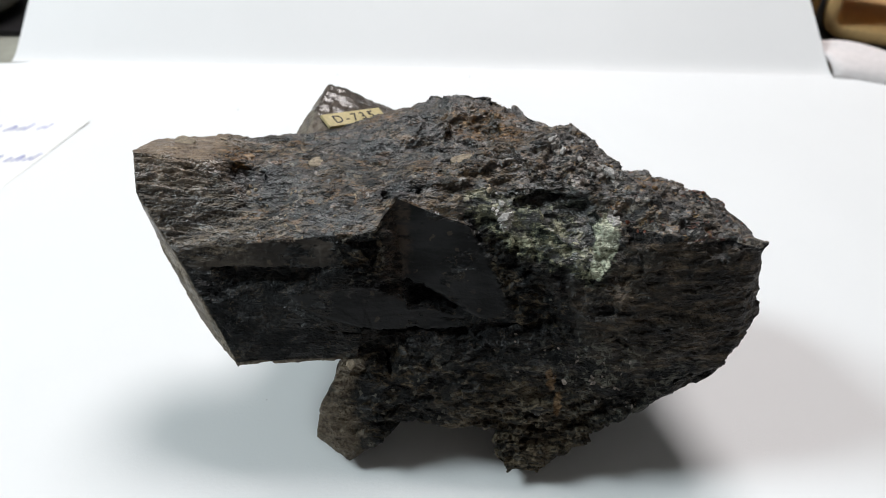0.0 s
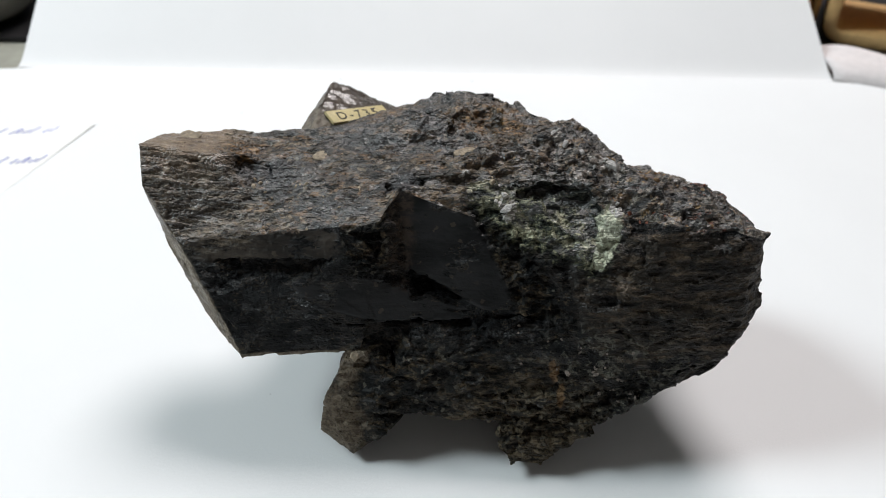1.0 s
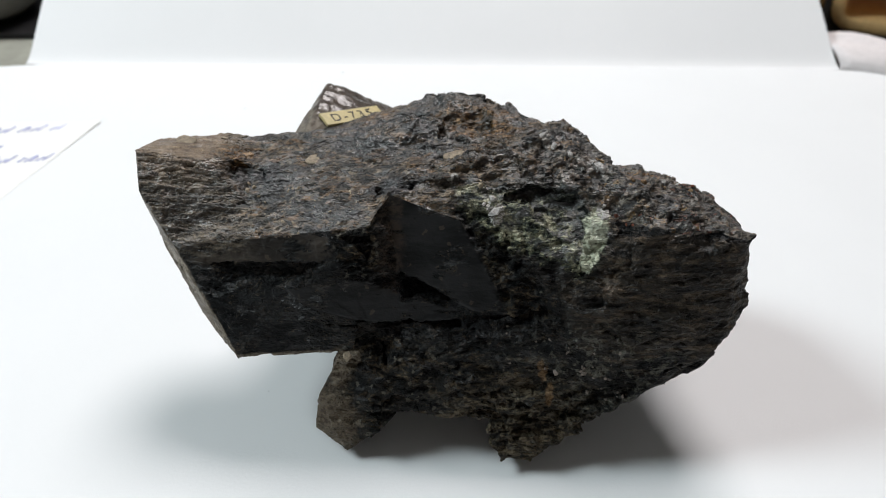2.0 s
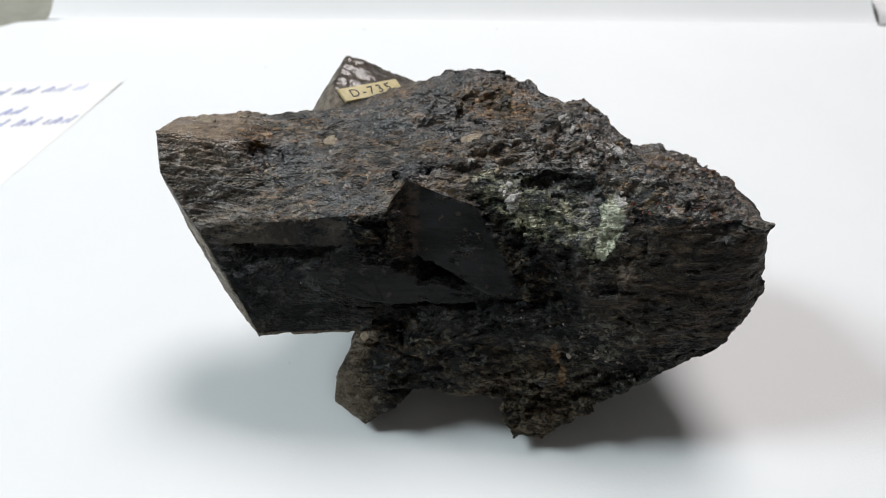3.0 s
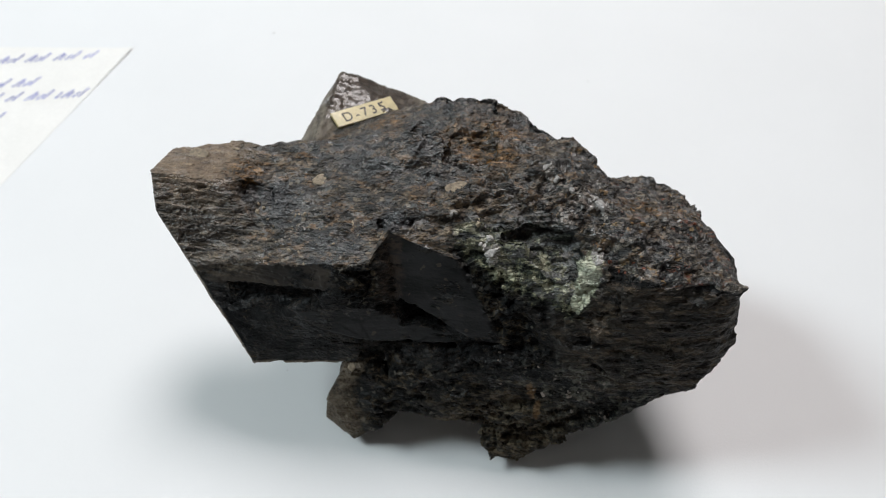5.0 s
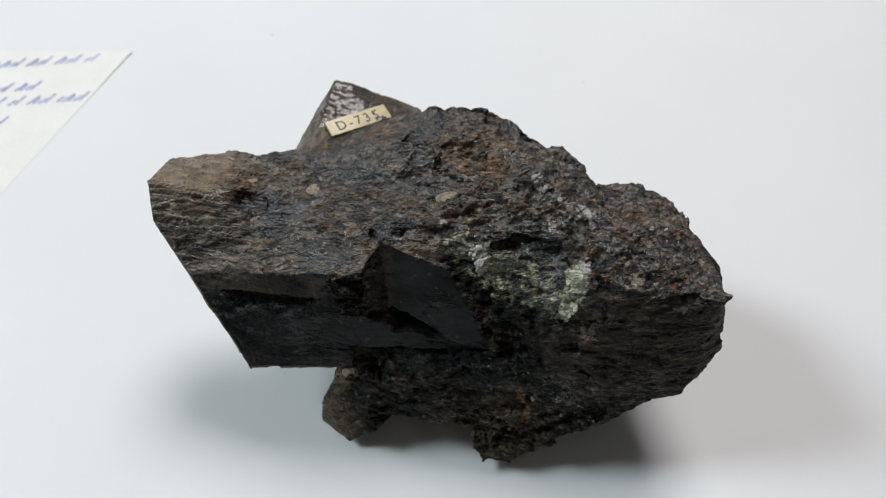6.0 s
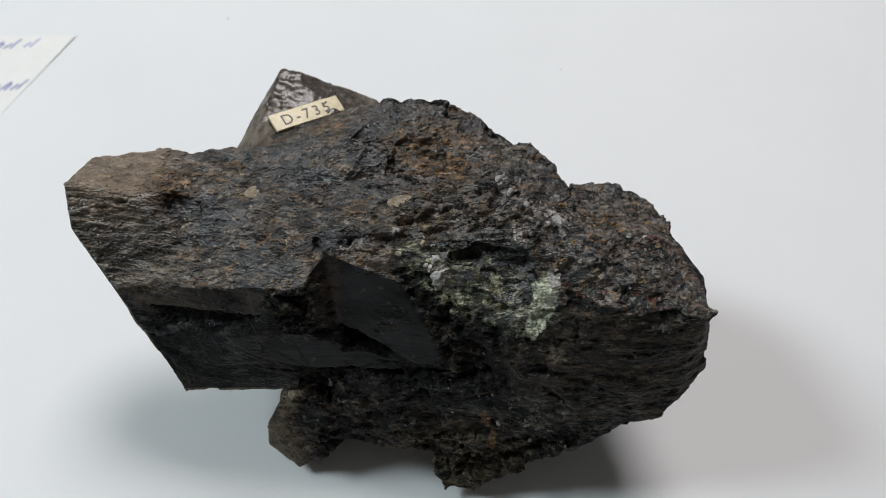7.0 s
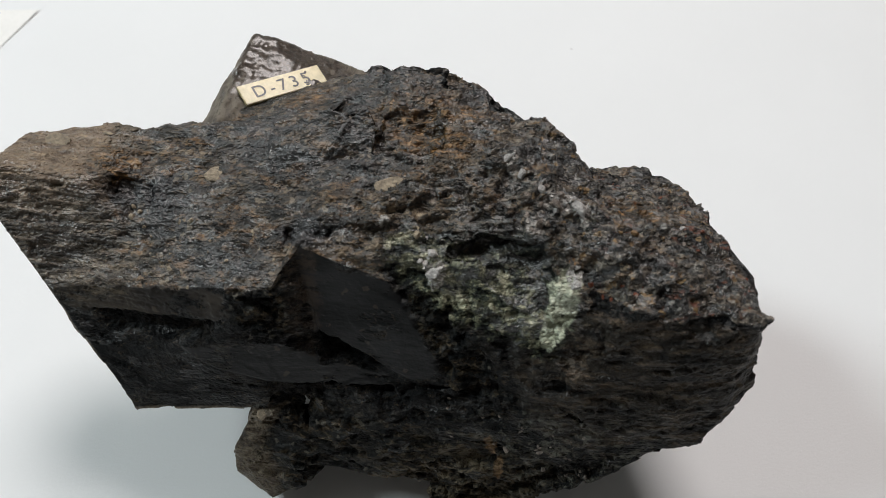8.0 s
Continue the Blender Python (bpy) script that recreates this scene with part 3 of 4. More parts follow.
plain_slab("wall_east", (2.2 * M, -2.2 * M, -0.76 * M), (2.25 * M, 2.4 * M, 1.75 * M), WALL, "plain painted wall of the dim room", "wall")

table = thing("table", "grey-green work table under the white paper", "table")
part("tabletop", box(bmesh.new(), (-700, -420, -34), (700, 420, -0.9), 2.0), TABLE_TOP, table)
for tx in (-660, 660):
    for ty in (-380, 380):
        part("leg", box(bmesh.new(), (tx - 22, ty - 22, -0.76 * M), (tx + 22, ty + 22, -34), 2.0), BLACK_PLASTIC, table)


def sheet(name, across, profile, material, label, corners=False):
    """A thin sheet: a profile of (y, z) drawn out across x, with a real thickness."""
    bm = bmesh.new()
    top, under = [], []
    for y, z in profile:
        back = [min(y, 175 - max(0, abs(x - 14) - 176) * 0.75) if corners else y for x in across]  # the far corners are trimmed off
        top.append([bm.verts.new(Vector((x, b, z)) * U) for x, b in zip(across, back)])
        under.append([bm.verts.new(Vector((x, b + 0.12, z - 0.22)) * U) for x, b in zip(across, back)])
    last, far = len(profile) - 1, len(across) - 1
    for i in range(last):
        for k in range(far):
            if min((top[i][j].co - top[i + 1][j].co).length for j in (k, k + 1)) < 1e-6:
                continue
            bm.faces.new((top[i][k], top[i][k + 1], top[i + 1][k + 1], top[i + 1][k]))
            bm.faces.new((under[i][k], under[i + 1][k], under[i + 1][k + 1], under[i][k + 1]))
        for k in (0, far):
            bm.faces.new((top[i][k], top[i + 1][k], under[i + 1][k], under[i][k]))
    for k in range(far):
        for i in (0, last):
            bm.faces.new((top[i][k], top[i][k + 1], under[i][k + 1], under[i][k]))
    ob = smooth(part(name, bm, material, None), False)
    return tagged(ob, label, "paper sheet")


sheet("paper_sheet", [-310 + 18 * k for k in range(37)], [(-260 + 29 * k, 0.0) for k in range(16)], WHITE_PAPER,
      "large plain white sheet of paper lying flat on the table", True)
curve = [(175.02, 0.0), (176.6, 0.12), (178.2, 0.5), (180, 1.2), (182, 2.2), (185, 3.9), (190, 6.9), (197, 11.1), (206, 16.5), (218, 23.7), (235, 34.0), (258, 48.5), (290, 70)]
backdrop = smooth(sheet("backdrop_sheet", [-156, -155.9] + [-139.2 + 16.8 * k for k in range(19)] + [179.9, 180], curve, BACK_PAPER,
             "white sheet of paper curving up behind the specimen as a backdrop"))
for face in backdrop.data.polygons:  # the cut edges stay crisp
    face.use_smooth = len(face.vertices) == 4 and abs(face.normal.x) < 0.5


# ---- the handwritten card ----
def label_card():
    card = thing("label_card", "white paper label with blue handwriting, lifted at one corner", "label card")
    bm = bmesh.new()
    corner, edge = Vector((-109.5, 125.5, 0)), Vector((-0.258, -0.966, 0))
    back = Vector((-1.0, -0.02, 0))
    n = 14
    grid = []
    for i in range(n):
        row = []
        for j in range(n):
            a, b = i / (n - 1), j / (n - 1)
            p = corner + back * (100 * a) + edge * (112 * b)
            p.z = 0.07 + 0.4 * max(0, 1 - a * 4.0 - b * 2.4) ** 2
            row.append(bm.verts.new(p * U))
        grid.append(row)
    for i in range(n - 1):
        for j in range(n - 1):
            bm.faces.new((grid[i][j], grid[i + 1][j], grid[i + 1][j + 1], grid[i][j + 1]))
    bmesh.ops.recalc_face_normals(bm, faces=bm.faces)
    bmesh.ops.solidify(bm, geom=bm.faces, thickness=0.04 * U)
    part("card_sheet", bm, CARD, card)
    # unreadable handwriting: plain slanted bars, word by word
    lines = (((-123.0, 119.5), (4.0, 8.0, 7.0, 9.0)), ((-138.0, 106.0), (7.0, 5.0)), ((-119.5, 98.5), (9.0, 7.5, 4.0, 8.0)), ((-142.0, 88.5), (7.0, 4.0)))
    for (x, y), words in lines:
        for width in words:
            bars = max(2, round(width / 1.9))
            for k in range(bars):
                bm = bmesh.new()
                tall = 5.2 if k % 3 == 0 else 3.4
                bx = x - k * width / bars
                by = y + (bx + 123) * 0.14 - (x - bx) * 0.02
                made = box(bm, (0, 0, 0), (0.62, tall, 0.06))
                bmesh.ops.transform(made, matrix=Matrix.Translation(Vector((bx, by, 0.14)) * U) @ Matrix.Rotation(radians(-24 - 9 * (k % 2)), 4, "Z"), verts=made.verts)
                part("ink_bar", made, INK, card)
            x -= width + 2.2


label_card()


# ---- the mineral specimen ----
specimen = thing("mineral_specimen", "black ore specimen with rusty top, resting on white paper", "mineral specimen")
END_BLOCK = [(-53.6, 16.8, 51.0), (-52.6, 11.0, 45.8), (-45.8, 4.0, 38.0), (-41.7, 0.0, 33.6), (-52.6, 25.8, 48.3), (-40.2, 29.0, 47.9),
             (-40.5, 15.5, 49.6), (-36.0, 20.0, 48.4), (-30.0, 8.0, 42.0), (-34.0, -8.4, 20.6), (-28.0, -6.0, 26.0), (-49.2, 9.0, 33.2), (-41.0, 0.0, 21.4), (-47.0, 27.0, 36.0), (-36.0, 14.0, 21.0), (-28.0, 24.0, 40.0), (-30.0, 28.0, 47.1), (-32.0, 21.5, 47.6)]
BLADE = [(-45.6, 4.0, 38.2), (-8.5, -0.6, 45.6), (-34.0, -8.4, 20.6), (-12.5, -8.3, 21.4), (-40.0, 22.0, 46.6), (-26.0, 30.4, 47.4), (-36.0, 28.0, 47.6), (-6.0, 28.0, 51.0),
         (-8.0, 6.0, 47.6), (-30.0, 26.0, 24.0), (-8.0, 28.0, 20.0), (-32.0, 6.0, 19.0), (-10.0, 8.0, 20.0)]
RIDGE = [(-5.6, 5.0, 48.8), (15.0, 1.5, 46.5), (30.0, -4.5, 38.5), (-2.0, -4.5, 28.0), (17.0, -5.5, 27.5), (33.0, -10.0, 32.0), (36.0, 0.0, 46.0),
         (35.0, 12.0, 50.8), (25.0, 18.0, 54.2), (6.0, 14.0, 51.6), (10.0, 29.0, 55.0), (7.5, 39.5, 53.0), (13.5, 39.4, 52.6), (-1.0, 40.0, 50.2),
         (29.0, 30.0, 49.6), (20.0, 39.0, 49.7), (24.0, 34.2, 48.8), (-12.0, 40.0, 38.0), (0.0, 46.0, 22.0), (30.0, 42.0, 26.0), (-12.0, 10.0, 24.0), (0.0, 20.0, 4.0), (30.0, 26.0, 4.0)]
RIGHT_BLOCK = [(53.2, 10.0, 46.8), (55.8, 14.6, 44.0), (57.2, 10.0, 43.8), (60.2, 5.2, 42.8), (49.8, 15.0, 45.3), (36.0, 0.0, 46.5), (42.0, -3.4, 47.6), (55.5, -3.6, 46.2), (59.6, -3.8, 44.6), (61.0, 5.5, 42.9), (57.4, 13.6, 42.6), (50.0, 9.0, 47.0),
               (38.5, 7.0, 50.4), (35.0, 12.0, 50.8), (52.0, 20.0, 41.0), (43.0, -7.0, 40.5), (52.0, -6.4, 42.5), (57.5, -5.6, 42.5), (50.0, -11.2, 30.6),
               (57.2, -10.0, 30.2), (62.2, -6.0, 31.0), (61.0, 4.0, 32.0), (54.8, -12.6, 23.6), (50.6, -13.0, 22.4), (46.0, -13.6, 21.5), (40.0, -13.2, 25.0),
               (54.0, 10.0, 20.0), (40.0, 22.0, 14.0), (30.0, 10.0, 20.0), (33.0, -10.0, 33.0)]
REAR_LUMP = [(52.0, 28.0, 39.4), (58.0, 21.0, 39.2), (47.5, 29.0, 39.8), (49.4, 22.0, 42.4), (44.2, 22.0, 43.4), (46.9, 29.6, 38.9), (40.0, 31.0, 38.2), (46.0, 30.0, 38.6), (51.0, 27.5, 38.6), (55.6, 21.2, 39.9), (58.0, 13.0, 41.4), (57.0, 30.0, 22.0), (40.0, 40.0, 22.0), (38.0, 18.0, 30.0), (56.0, 12.0, 28.0), (44.0, 30.0, 8.0)]
LOWER = [(-6.0, -11.0, 19.0), (-2.0, -4.5, 28.5), (17.0, -5.5, 28.0), (24.0, -9.5, 23.0), (33.0, -10.4, 30.0), (41.0, -13.2, 24.5), (47.0, -14.0, 20.5), (39.0, -15.2, 14.6),
         (31.0, -17.0, 11.0), (15.0, -13.2, 12.0), (4.0, -14.2, 9.5), (-2.0, -13.0, 10.4), (20.0, 0.0, 6.0), (36.0, 5.0, 10.0), (-8.0, 6.0, 12.0), (10.0, 10.0, 6.0)]
FRONT_FOOT = [(13.0, -17.5, 6.6), (16.0, -20.4, 3.4), (22.0, -20.6, 3.0), (27.5, -18.2, 6.2), (31.5, -17.2, 11.0), (24.0, -14.0, 17.0), (15.0, -13.2, 12.0), (18.0, -14.0, 0.0), (24.0, -12.0, 0.0), (20.0, -4.0, 4.0), (32.0, -6.0, 12.0), (38.0, -14.8, 15.0)]
SIDE_FOOT = [(-14.4, -8.2, 22.4), (-19.2, -11.6, 13.0), (-20.4, -12.8, 5.2), (-14.0, -16.4, 2.2), (-10.0, -15.4, 6.2), (-1.6, -13.0, 10.6), (-6.0, -11.2, 19.0), (-10.0, -5.0, 24.0),
             (-17.5, -7.0, 4.0), (-13.0, -10.0, 0.0), (-9.0, -7.0, 1.0), (-15.0, -5.0, 18.0), (-2.0, -6.0, 14.0)]
BACK_FOOT = [(-4.0, 30.0, 0.0), (26.0, 34.0, 0.0), (12.0, 42.0, 1.0), (-6.0, 22.0, 20.0), (30.0, 26.0, 20.0), (10.0, 44.0, 24.0), (12.0, 20.0, 4.0)]
WALL_FACE = [(-9.2, -0.4, 45.4), (-10.0, -4.2, 33.0), (-5.1, 4.5, 49.3), (-3.4, -2.4, 33.4), (-10.0, 8.0, 45.0), (-3.0, 9.0, 46.0), (-10.0, 4.0, 28.0), (-3.0, 4.0, 28.0)]
CORE = [(-15.0, -7.0, 22.5), (-3.0, -6.4, 24.0), (6.0, -5.6, 24.0), (-16.0, 8.0, 46.2), (-2.0, 9.0, 49.0), (-2.0, 28.0, 51.4), (-14.0, 30.0, 48.4), (-16.0, -2.0, 26.0), (2.0, 0.0, 30.0), (-16.0, 4.0, 16.0), (4.0, 4.0, 14.0), (-10.0, 34.0, 20.0), (6.0, 30.0, 20.0)]
BELLY = [(14.0, -5.6, 30.0), (34.0, -10.0, 34.0), (46.0, -11.4, 30.0), (20.0, -9.0, 22.0), (42.0, -12.0, 18.0), (20.0, 10.0, 32.0), (44.0, 10.0, 34.0), (20.0, 10.0, 10.0), (44.0, 10.0, 12.0)]
TOE = [(56.2, -7.0, 16.4), (51.8, -6.4, 11.0), (48.4, -6.2, 10.6), (50.8, -13.0, 22.2), (54.4, -12.0, 24.8), (58.4, -9.6, 29.0), (44.0, -12.0, 15.0), (40.0, -13.0, 15.5), (58.6, -1.0, 24.0), (52.0, 6.0, 14.0), (42.0, 4.0, 10.0), (46.0, 6.0, 30.0)]
KNOB = [(25.6, 30.4, 49.4), (30.6, 28.9, 51.7), (33.2, 26.8, 50.4), (37.4, 22.4, 47.3), (40.0, 21.0, 44.6), (27.0, 31.0, 49.0), (25.0, 18.0, 53.6), (34.0, 12.0, 50.8), (40.0, 12.0, 48.2), (30.0, 34.0, 36.0), (42.0, 22.0, 36.0), (24.0, 24.0, 36.0), (38.0, 8.0, 40.0)]
# two smooth cleavage plates on the broken front
PLATE = [(-5.2, 4.4, 49.6), (8.0, 0.9, 45.7), (15.5, -5.2, 33.5), (16.0, -6.3, 29.6), (10.0, -6.1, 30.6), (-3.2, -1.7, 36.0), (-5.2, 9.0, 46.0), (-3.2, 3.0, 33.0), (15.5, 2.0, 28.0), (8.0, 6.0, 42.0)]
SILL = [(-24.0, -3.9, 33.6), (-9.0, -3.6, 35.0), (-3.4, -5.0, 30.4), (5.0, -5.8, 28.2), (14.0, -6.0, 27.0), (-8.0, -6.6, 27.4), (-19.0, -5.6, 30.4), (-20.0, 2.0, 31.0), (12.0, 0.0, 25.0), (-10.0, 2.0, 25.0), (-6.0, 2.0, 34.0)]
TIP = [(55.0, -3.0, 46.0), (61.4, -3.2, 45.0), (58.0, -4.8, 43.0), (57.0, 0.0, 45.0), (59.0, -1.5, 43.5), (56.0, -4.0, 44.0)]
SHOULDER = [(-23.5, 35.3, 44.2), (-20.0, 36.0, 45.3), (-13.0, 37.0, 47.1), (-7.6, 39.8, 47.5), (-3.0, 41.6, 48.4), (0.0, 41.0, 48.4), (-1.0, 34.0, 50.6), (-5.0, 27.0, 51.2), (-12.0, 26.0, 50.0), (-22.0, 27.0, 47.0), (-20.0, 36.0, 30.0), (0.0, 42.0, 30.0), (-8.0, 28.0, 30.0)]
BESIDE = [(7.5, 1.3, 45.4), (13.0, -3.6, 36.6), (15.5, -6.1, 29.6), (21.0, -1.0, 43.0), (25.0, -5.4, 36.0), (26.0, -8.0, 29.5), (10.0, 6.0, 40.0), (22.0, 6.0, 40.0), (16.0, 0.0, 28.0), (26.0, 0.0, 30.0)]
SADDLE = [(36.0, 19.0, 47.4), (44.0, 18.0, 46.0), (40.0, 26.0, 43.0), (47.0, 25.0, 41.6), (44.0, 12.0, 47.2), (50.0, 17.0, 43.6), (38.0, 24.0, 30.0), (48.0, 24.0, 30.0), (44.0, 12.0, 34.0)]
SLAB = [(-12.0, 20.0, 49.4), (0.9, 19.4, 50.6), (4.4, 22.8, 51.2), (4.7, 23.6, 53.2), (3.4, 27.0, 54.4), (-3.0, 27.0, 53.8), (-12.0, 26.5, 51.4), (-6.0, 21.2, 51.6), (1.5, 20.6, 52.4), (-14.0, 15.0, 44.0), (4.0, 15.0, 45.0), (4.0, 28.0, 46.0), (-4.0, 29.0, 46.0)]
# hollows: the scoop with the green crust, the groove along the blade, the rusty pit, the holes by the end block
SCOOP = [(17.0, -3.0, 50.5), (20.0, 9.0, 53.0), (31.0, 8.5, 53.0), (35.5, -3.0, 49.0), (20.0, 6.5, 47.2), (29.0, 5.0, 46.2), (31.5, -6.0, 40.0), (27.0, -4.0, 42.0)]
GROOVE = [(-46.0, -1.0, 34.6), (-44.0, -4.0, 36.6), (-12.0, -8.0, 39.4), (-14.0, -8.0, 36.0), (-40.0, -8.0, 32.4), (-37.0, 2.0, 35.8), (-20.0, 0.0, 38.0), (-22.0, -1.0, 34.6), (-34.0, 0.0, 33.6)]
PIT = [(4.4, 20.6, 51.4), (11.0, 19.8, 51.8), (14.5, 23.0, 52.6), (12.5, 25.5, 52.4), (5.8, 25.4, 51.8), (6.0, 17.6, 57.0), (15.5, 17.6, 57.0), (18.5, 35.0, 60.0), (6.0, 37.0, 60.0)]
CAVITY = [(15.5, 4.6, 48.6), (22.0, 5.8, 49.8), (27.5, 5.0, 48.8), (17.0, 7.4, 47.8), (25.0, 7.6, 48.2), (16.0, 3.0, 46.6), (28.0, 2.4, 46.0), (21.0, 6.4, 46.4)]
NICK = [(-6.0, 5.4, 50.2), (-1.0, 4.6, 50.6), (-5.0, 8.0, 49.6), (0.0, 7.6, 50.2), (-4.0, 6.4, 48.0), (-1.0, 6.4, 48.4)]
# the dark wedge between plate and ledge, the undercut below it, the steps along the back ridge
WEDGE = [(-3.6, -3.6, 36.2), (-3.2, -7.5, 31.8), (10.8, -8.5, 31.2), (-2.8, 1.2, 34.8), (-2.6, -2.0, 31.8), (4.0, -2.6, 31.6)]
UNDERCUT = [(-19.0, -9.0, 27.6), (9.0, -9.0, 28.8), (-19.0, -9.0, 26.8), (9.0, -9.0, 26.6), (-17.0, -4.8, 26.8), (7.0, -4.6, 27.2), (-4.0, -3.8, 26.9)]
STEP_A = [(14.7, 34.0, 51.6), (14.9, 43.0, 51.2), (19.0, 34.0, 50.9), (19.0, 43.0, 50.0), (15.4, 34.0, 56.0), (15.4, 43.0, 56.0), (22.0, 34.0, 56.0), (22.0, 43.0, 56.0)]
STEP_B = [(21.4, 33.0, 48.8), (26.2, 29.0, 49.4), (28.4, 29.0, 50.2), (22.0, 38.0, 48.6), (27.4, 35.0, 48.9), (23.0, 33.0, 54.0), (29.6, 29.6, 54.0), (29.0, 36.0, 54.0), (22.0, 38.0, 54.0)]
# the torn corner where the blade ends
NOTCH = [(-12.4, -4.0, 44.2), (-8.4, -4.0, 45.4), (-7.4, -6.0, 37.6), (-12.6, -6.0, 37.4), (-11.0, 1.0, 42.6), (-8.6, 1.4, 43.0), (-9.4, -1.8, 38.4)]
HOLE = [(-37.0, 14.0, 49.0), (-29.0, 13.0, 47.0), (-29.0, 17.6, 49.0), (-36.5, 19.0, 50.0), (-35.5, 15.4, 45.6), (-30.0, 14.4, 44.8), (-30.0, 17.0, 46.0), (-35.0, 18.0, 46.6)]

verts, quads = solid([END_BLOCK, BLADE, RIDGE, RIGHT_BLOCK, REAR_LUMP, LOWER, FRONT_FOOT, SIDE_FOOT, BACK_FOOT, WALL_FACE, CORE, BELLY, TOE, KNOB, PLATE, SILL, SLAB, SHOULDER, BESIDE, SADDLE, TIP], [SCOOP, GROOVE, PIT, HOLE, CAVITY, NICK, WEDGE, UNDERCUT, STEP_A, STEP_B, NOTCH],
                     (-57.0, -24.0, -2.0), (65.0, 50.0, 58.0), 0.25, 0.6, 0.45)


def ledges(p, period, seed, bend=0.55):
    """Broken layers: sharp little steps along one axis of p, each layer of its own depth, torn off here and there."""
    height = p[:, 2] / period + bend * fbm(p * (0.05, 0.22, 0.22) + seed, 3)
    layer = np.floor(height)
    depth = 0.35 + 0.65 * RANDOM[layer.astype(np.int64) & 31, np.floor(p[:, 0] / (period * 7) + layer * 0.37).astype(np.int64) & 31, seed & 31, 0]
    return (height - layer) * depth - 0.35


def weather(verts, quads):
    """Break the clean blocks: torn layers, angular chips, pits; and tell the kinds of surface apart."""
    n = normals_of(verts, quads)
    for _ in range(2):  # soften the normals, so that edges crumble rather than tear
        m = np.zeros_like(n)
        face = n[quads].mean(axis=1)
        for k in range(4):
            np.add.at(m, quads[:, k], face)
        n = m / np.maximum(np.linalg.norm(m, axis=1, keepdims=True), 1e-9)
    x, y, z = verts.T
    step = lambda v, a, b: np.clip((v - a) / (b - a), 0, 1)  # noqa: E731
    up = step(n[:, 2], 0.42, 0.68)
    front = step(-n[:, 1], 0.35, 0.6) * (1 - up)
    side = (1 - up) * (1 - front)
    lumps = fbm(verts * 0.13 + 7, 3)
    grain = fbm(verts * 0.9, 4, 0.7)
    warped = verts + 0.5 * np.stack([lumps, grain, -lumps], axis=1)
    blade = step(-x, 13, 17) * step(-z, -40, -36) * (1 - step(-x, 30, 40) * step(z, 30, 36))
    facet = step(-x, 38, 41) * step(n[:, 2], 0.75, 0.9)
    end = step(-x + 3 * lumps, 27, 36) * step(z, 34, 40)
    old_top = up * step(-x + 4 * lumps, -8, 4) * (1 - end)
    rubble = up * (1 - step(-x + 4 * lumps, -8, 4))
    lower = step(-z + 2 * lumps, -24, -16)
    base = step(x, 9, 14) * step(-z, -19, -13)
    edge = np.interp(x, [-46, -8.5, -6, 14, 30, 35, 43, 55, 60], [37.8, 45.0, 48.0, 45.5, 37.8, 44.4, 46.6, 45.6, 44.2])
    # the zones of the broken front, by their own edges
    seam = step(x - np.interp(-z, [-46, -30], [7.5, 16.0]), 0.0, 1.5) * step(np.interp(-z, [-46, -28], [20.0, 26.5]) - x, 0.0, 2.0) * step(z, 25, 28) * front
    torn_end = step(x, -17, -14) * step(-x, 6.5, 8) * step(z, 35, 37) * front
    wall = step(x + 1.5 * lumps - np.interp(-z, [-46, -28], [20.0, 26.5]), 0, 3) * step(z + 1.5 * lumps, 22, 26) * step(-n[:, 1], 0.35, 0.6) * step(edge - z, 0.0, 0.8)
    clean = np.zeros(len(verts))
    for corners in (PLATE, SILL):
        far = np.max([verts @ np.array(p[:3]) - p[3] for p in facets(corners)], axis=0)
        clean = np.maximum(clean, step(0.7 - np.abs(far), 0, 0.25) * front * (1.0 if corners is PLATE else 0.9))
    clean = np.maximum(clean, 0.9 * front * step(-x, 12, 15) * step(z - edge, -5.0, -3.8))
    clean *= (1 - seam) * (1 - torn_end)
    # relief at several sizes
    broken = shards(warped * (0.75, 1, 1), 5.5)
    drawn = warped @ np.array([[0.45, 0.14, 0.05], [-0.18, 1.0, 0.1], [-0.12, -0.1, 1.1]]).T
    chunks = shards(drawn, 2.6, 9.0)
    chips = shards(drawn, 1.2, 4.0)
    crumbs = shards(warped * (0.7, 1, 1), 0.62, 6.0)
    slabs = shards(verts @ np.array([[0.8, 0.2, 0.5], [0.0, 1.0, 0.0], [-0.5, 0.1, 0.9]]).T, 10.0, 2.5)
    bark = ledges((verts + 0.25 * warped) @ np.array([[0.6, 0.05, 0.0], [-0.1, 0.6, -0.5], [0.08, 0.60, 0.60]]).T, 1.5, 3, 0.7)
    fine_bark = ledges((verts + 0.25 * warped) @ np.array([[0.6, 0.05, 0.0], [-0.1, 0.6, -0.5], [0.13, 0.56, 0.64]]).T, 0.62, 11, 0.8)
    leaves = ledges(warped @ np.array([[0.95, -0.3, 0.0], [0.0, 0.3, 1.0], [0.34, 0.95, 0.1]]).T, 2.6, 7)
    holes = np.maximum(0, ridged(verts * 0.30 + 1.7, 3, 0.6) - 0.15)
    pores = np.maximum(0, value_noise(warped * (0.5, 0.8, 0.8) + 3.3) - 0.45)
    streaks = ledges(warped @ np.array([[1.0, 0.0, 0.12], [0.0, 1.0, 0.0], [-0.12, 0.2, 1.0]]).T, 1.3, 19)
    move = old_top * (0.22 * lumps + 0.26 * leaves + 0.10 * broken + 0.14 * chunks + 0.16 * chips + 0.10 * crumbs - 0.8 * pores)
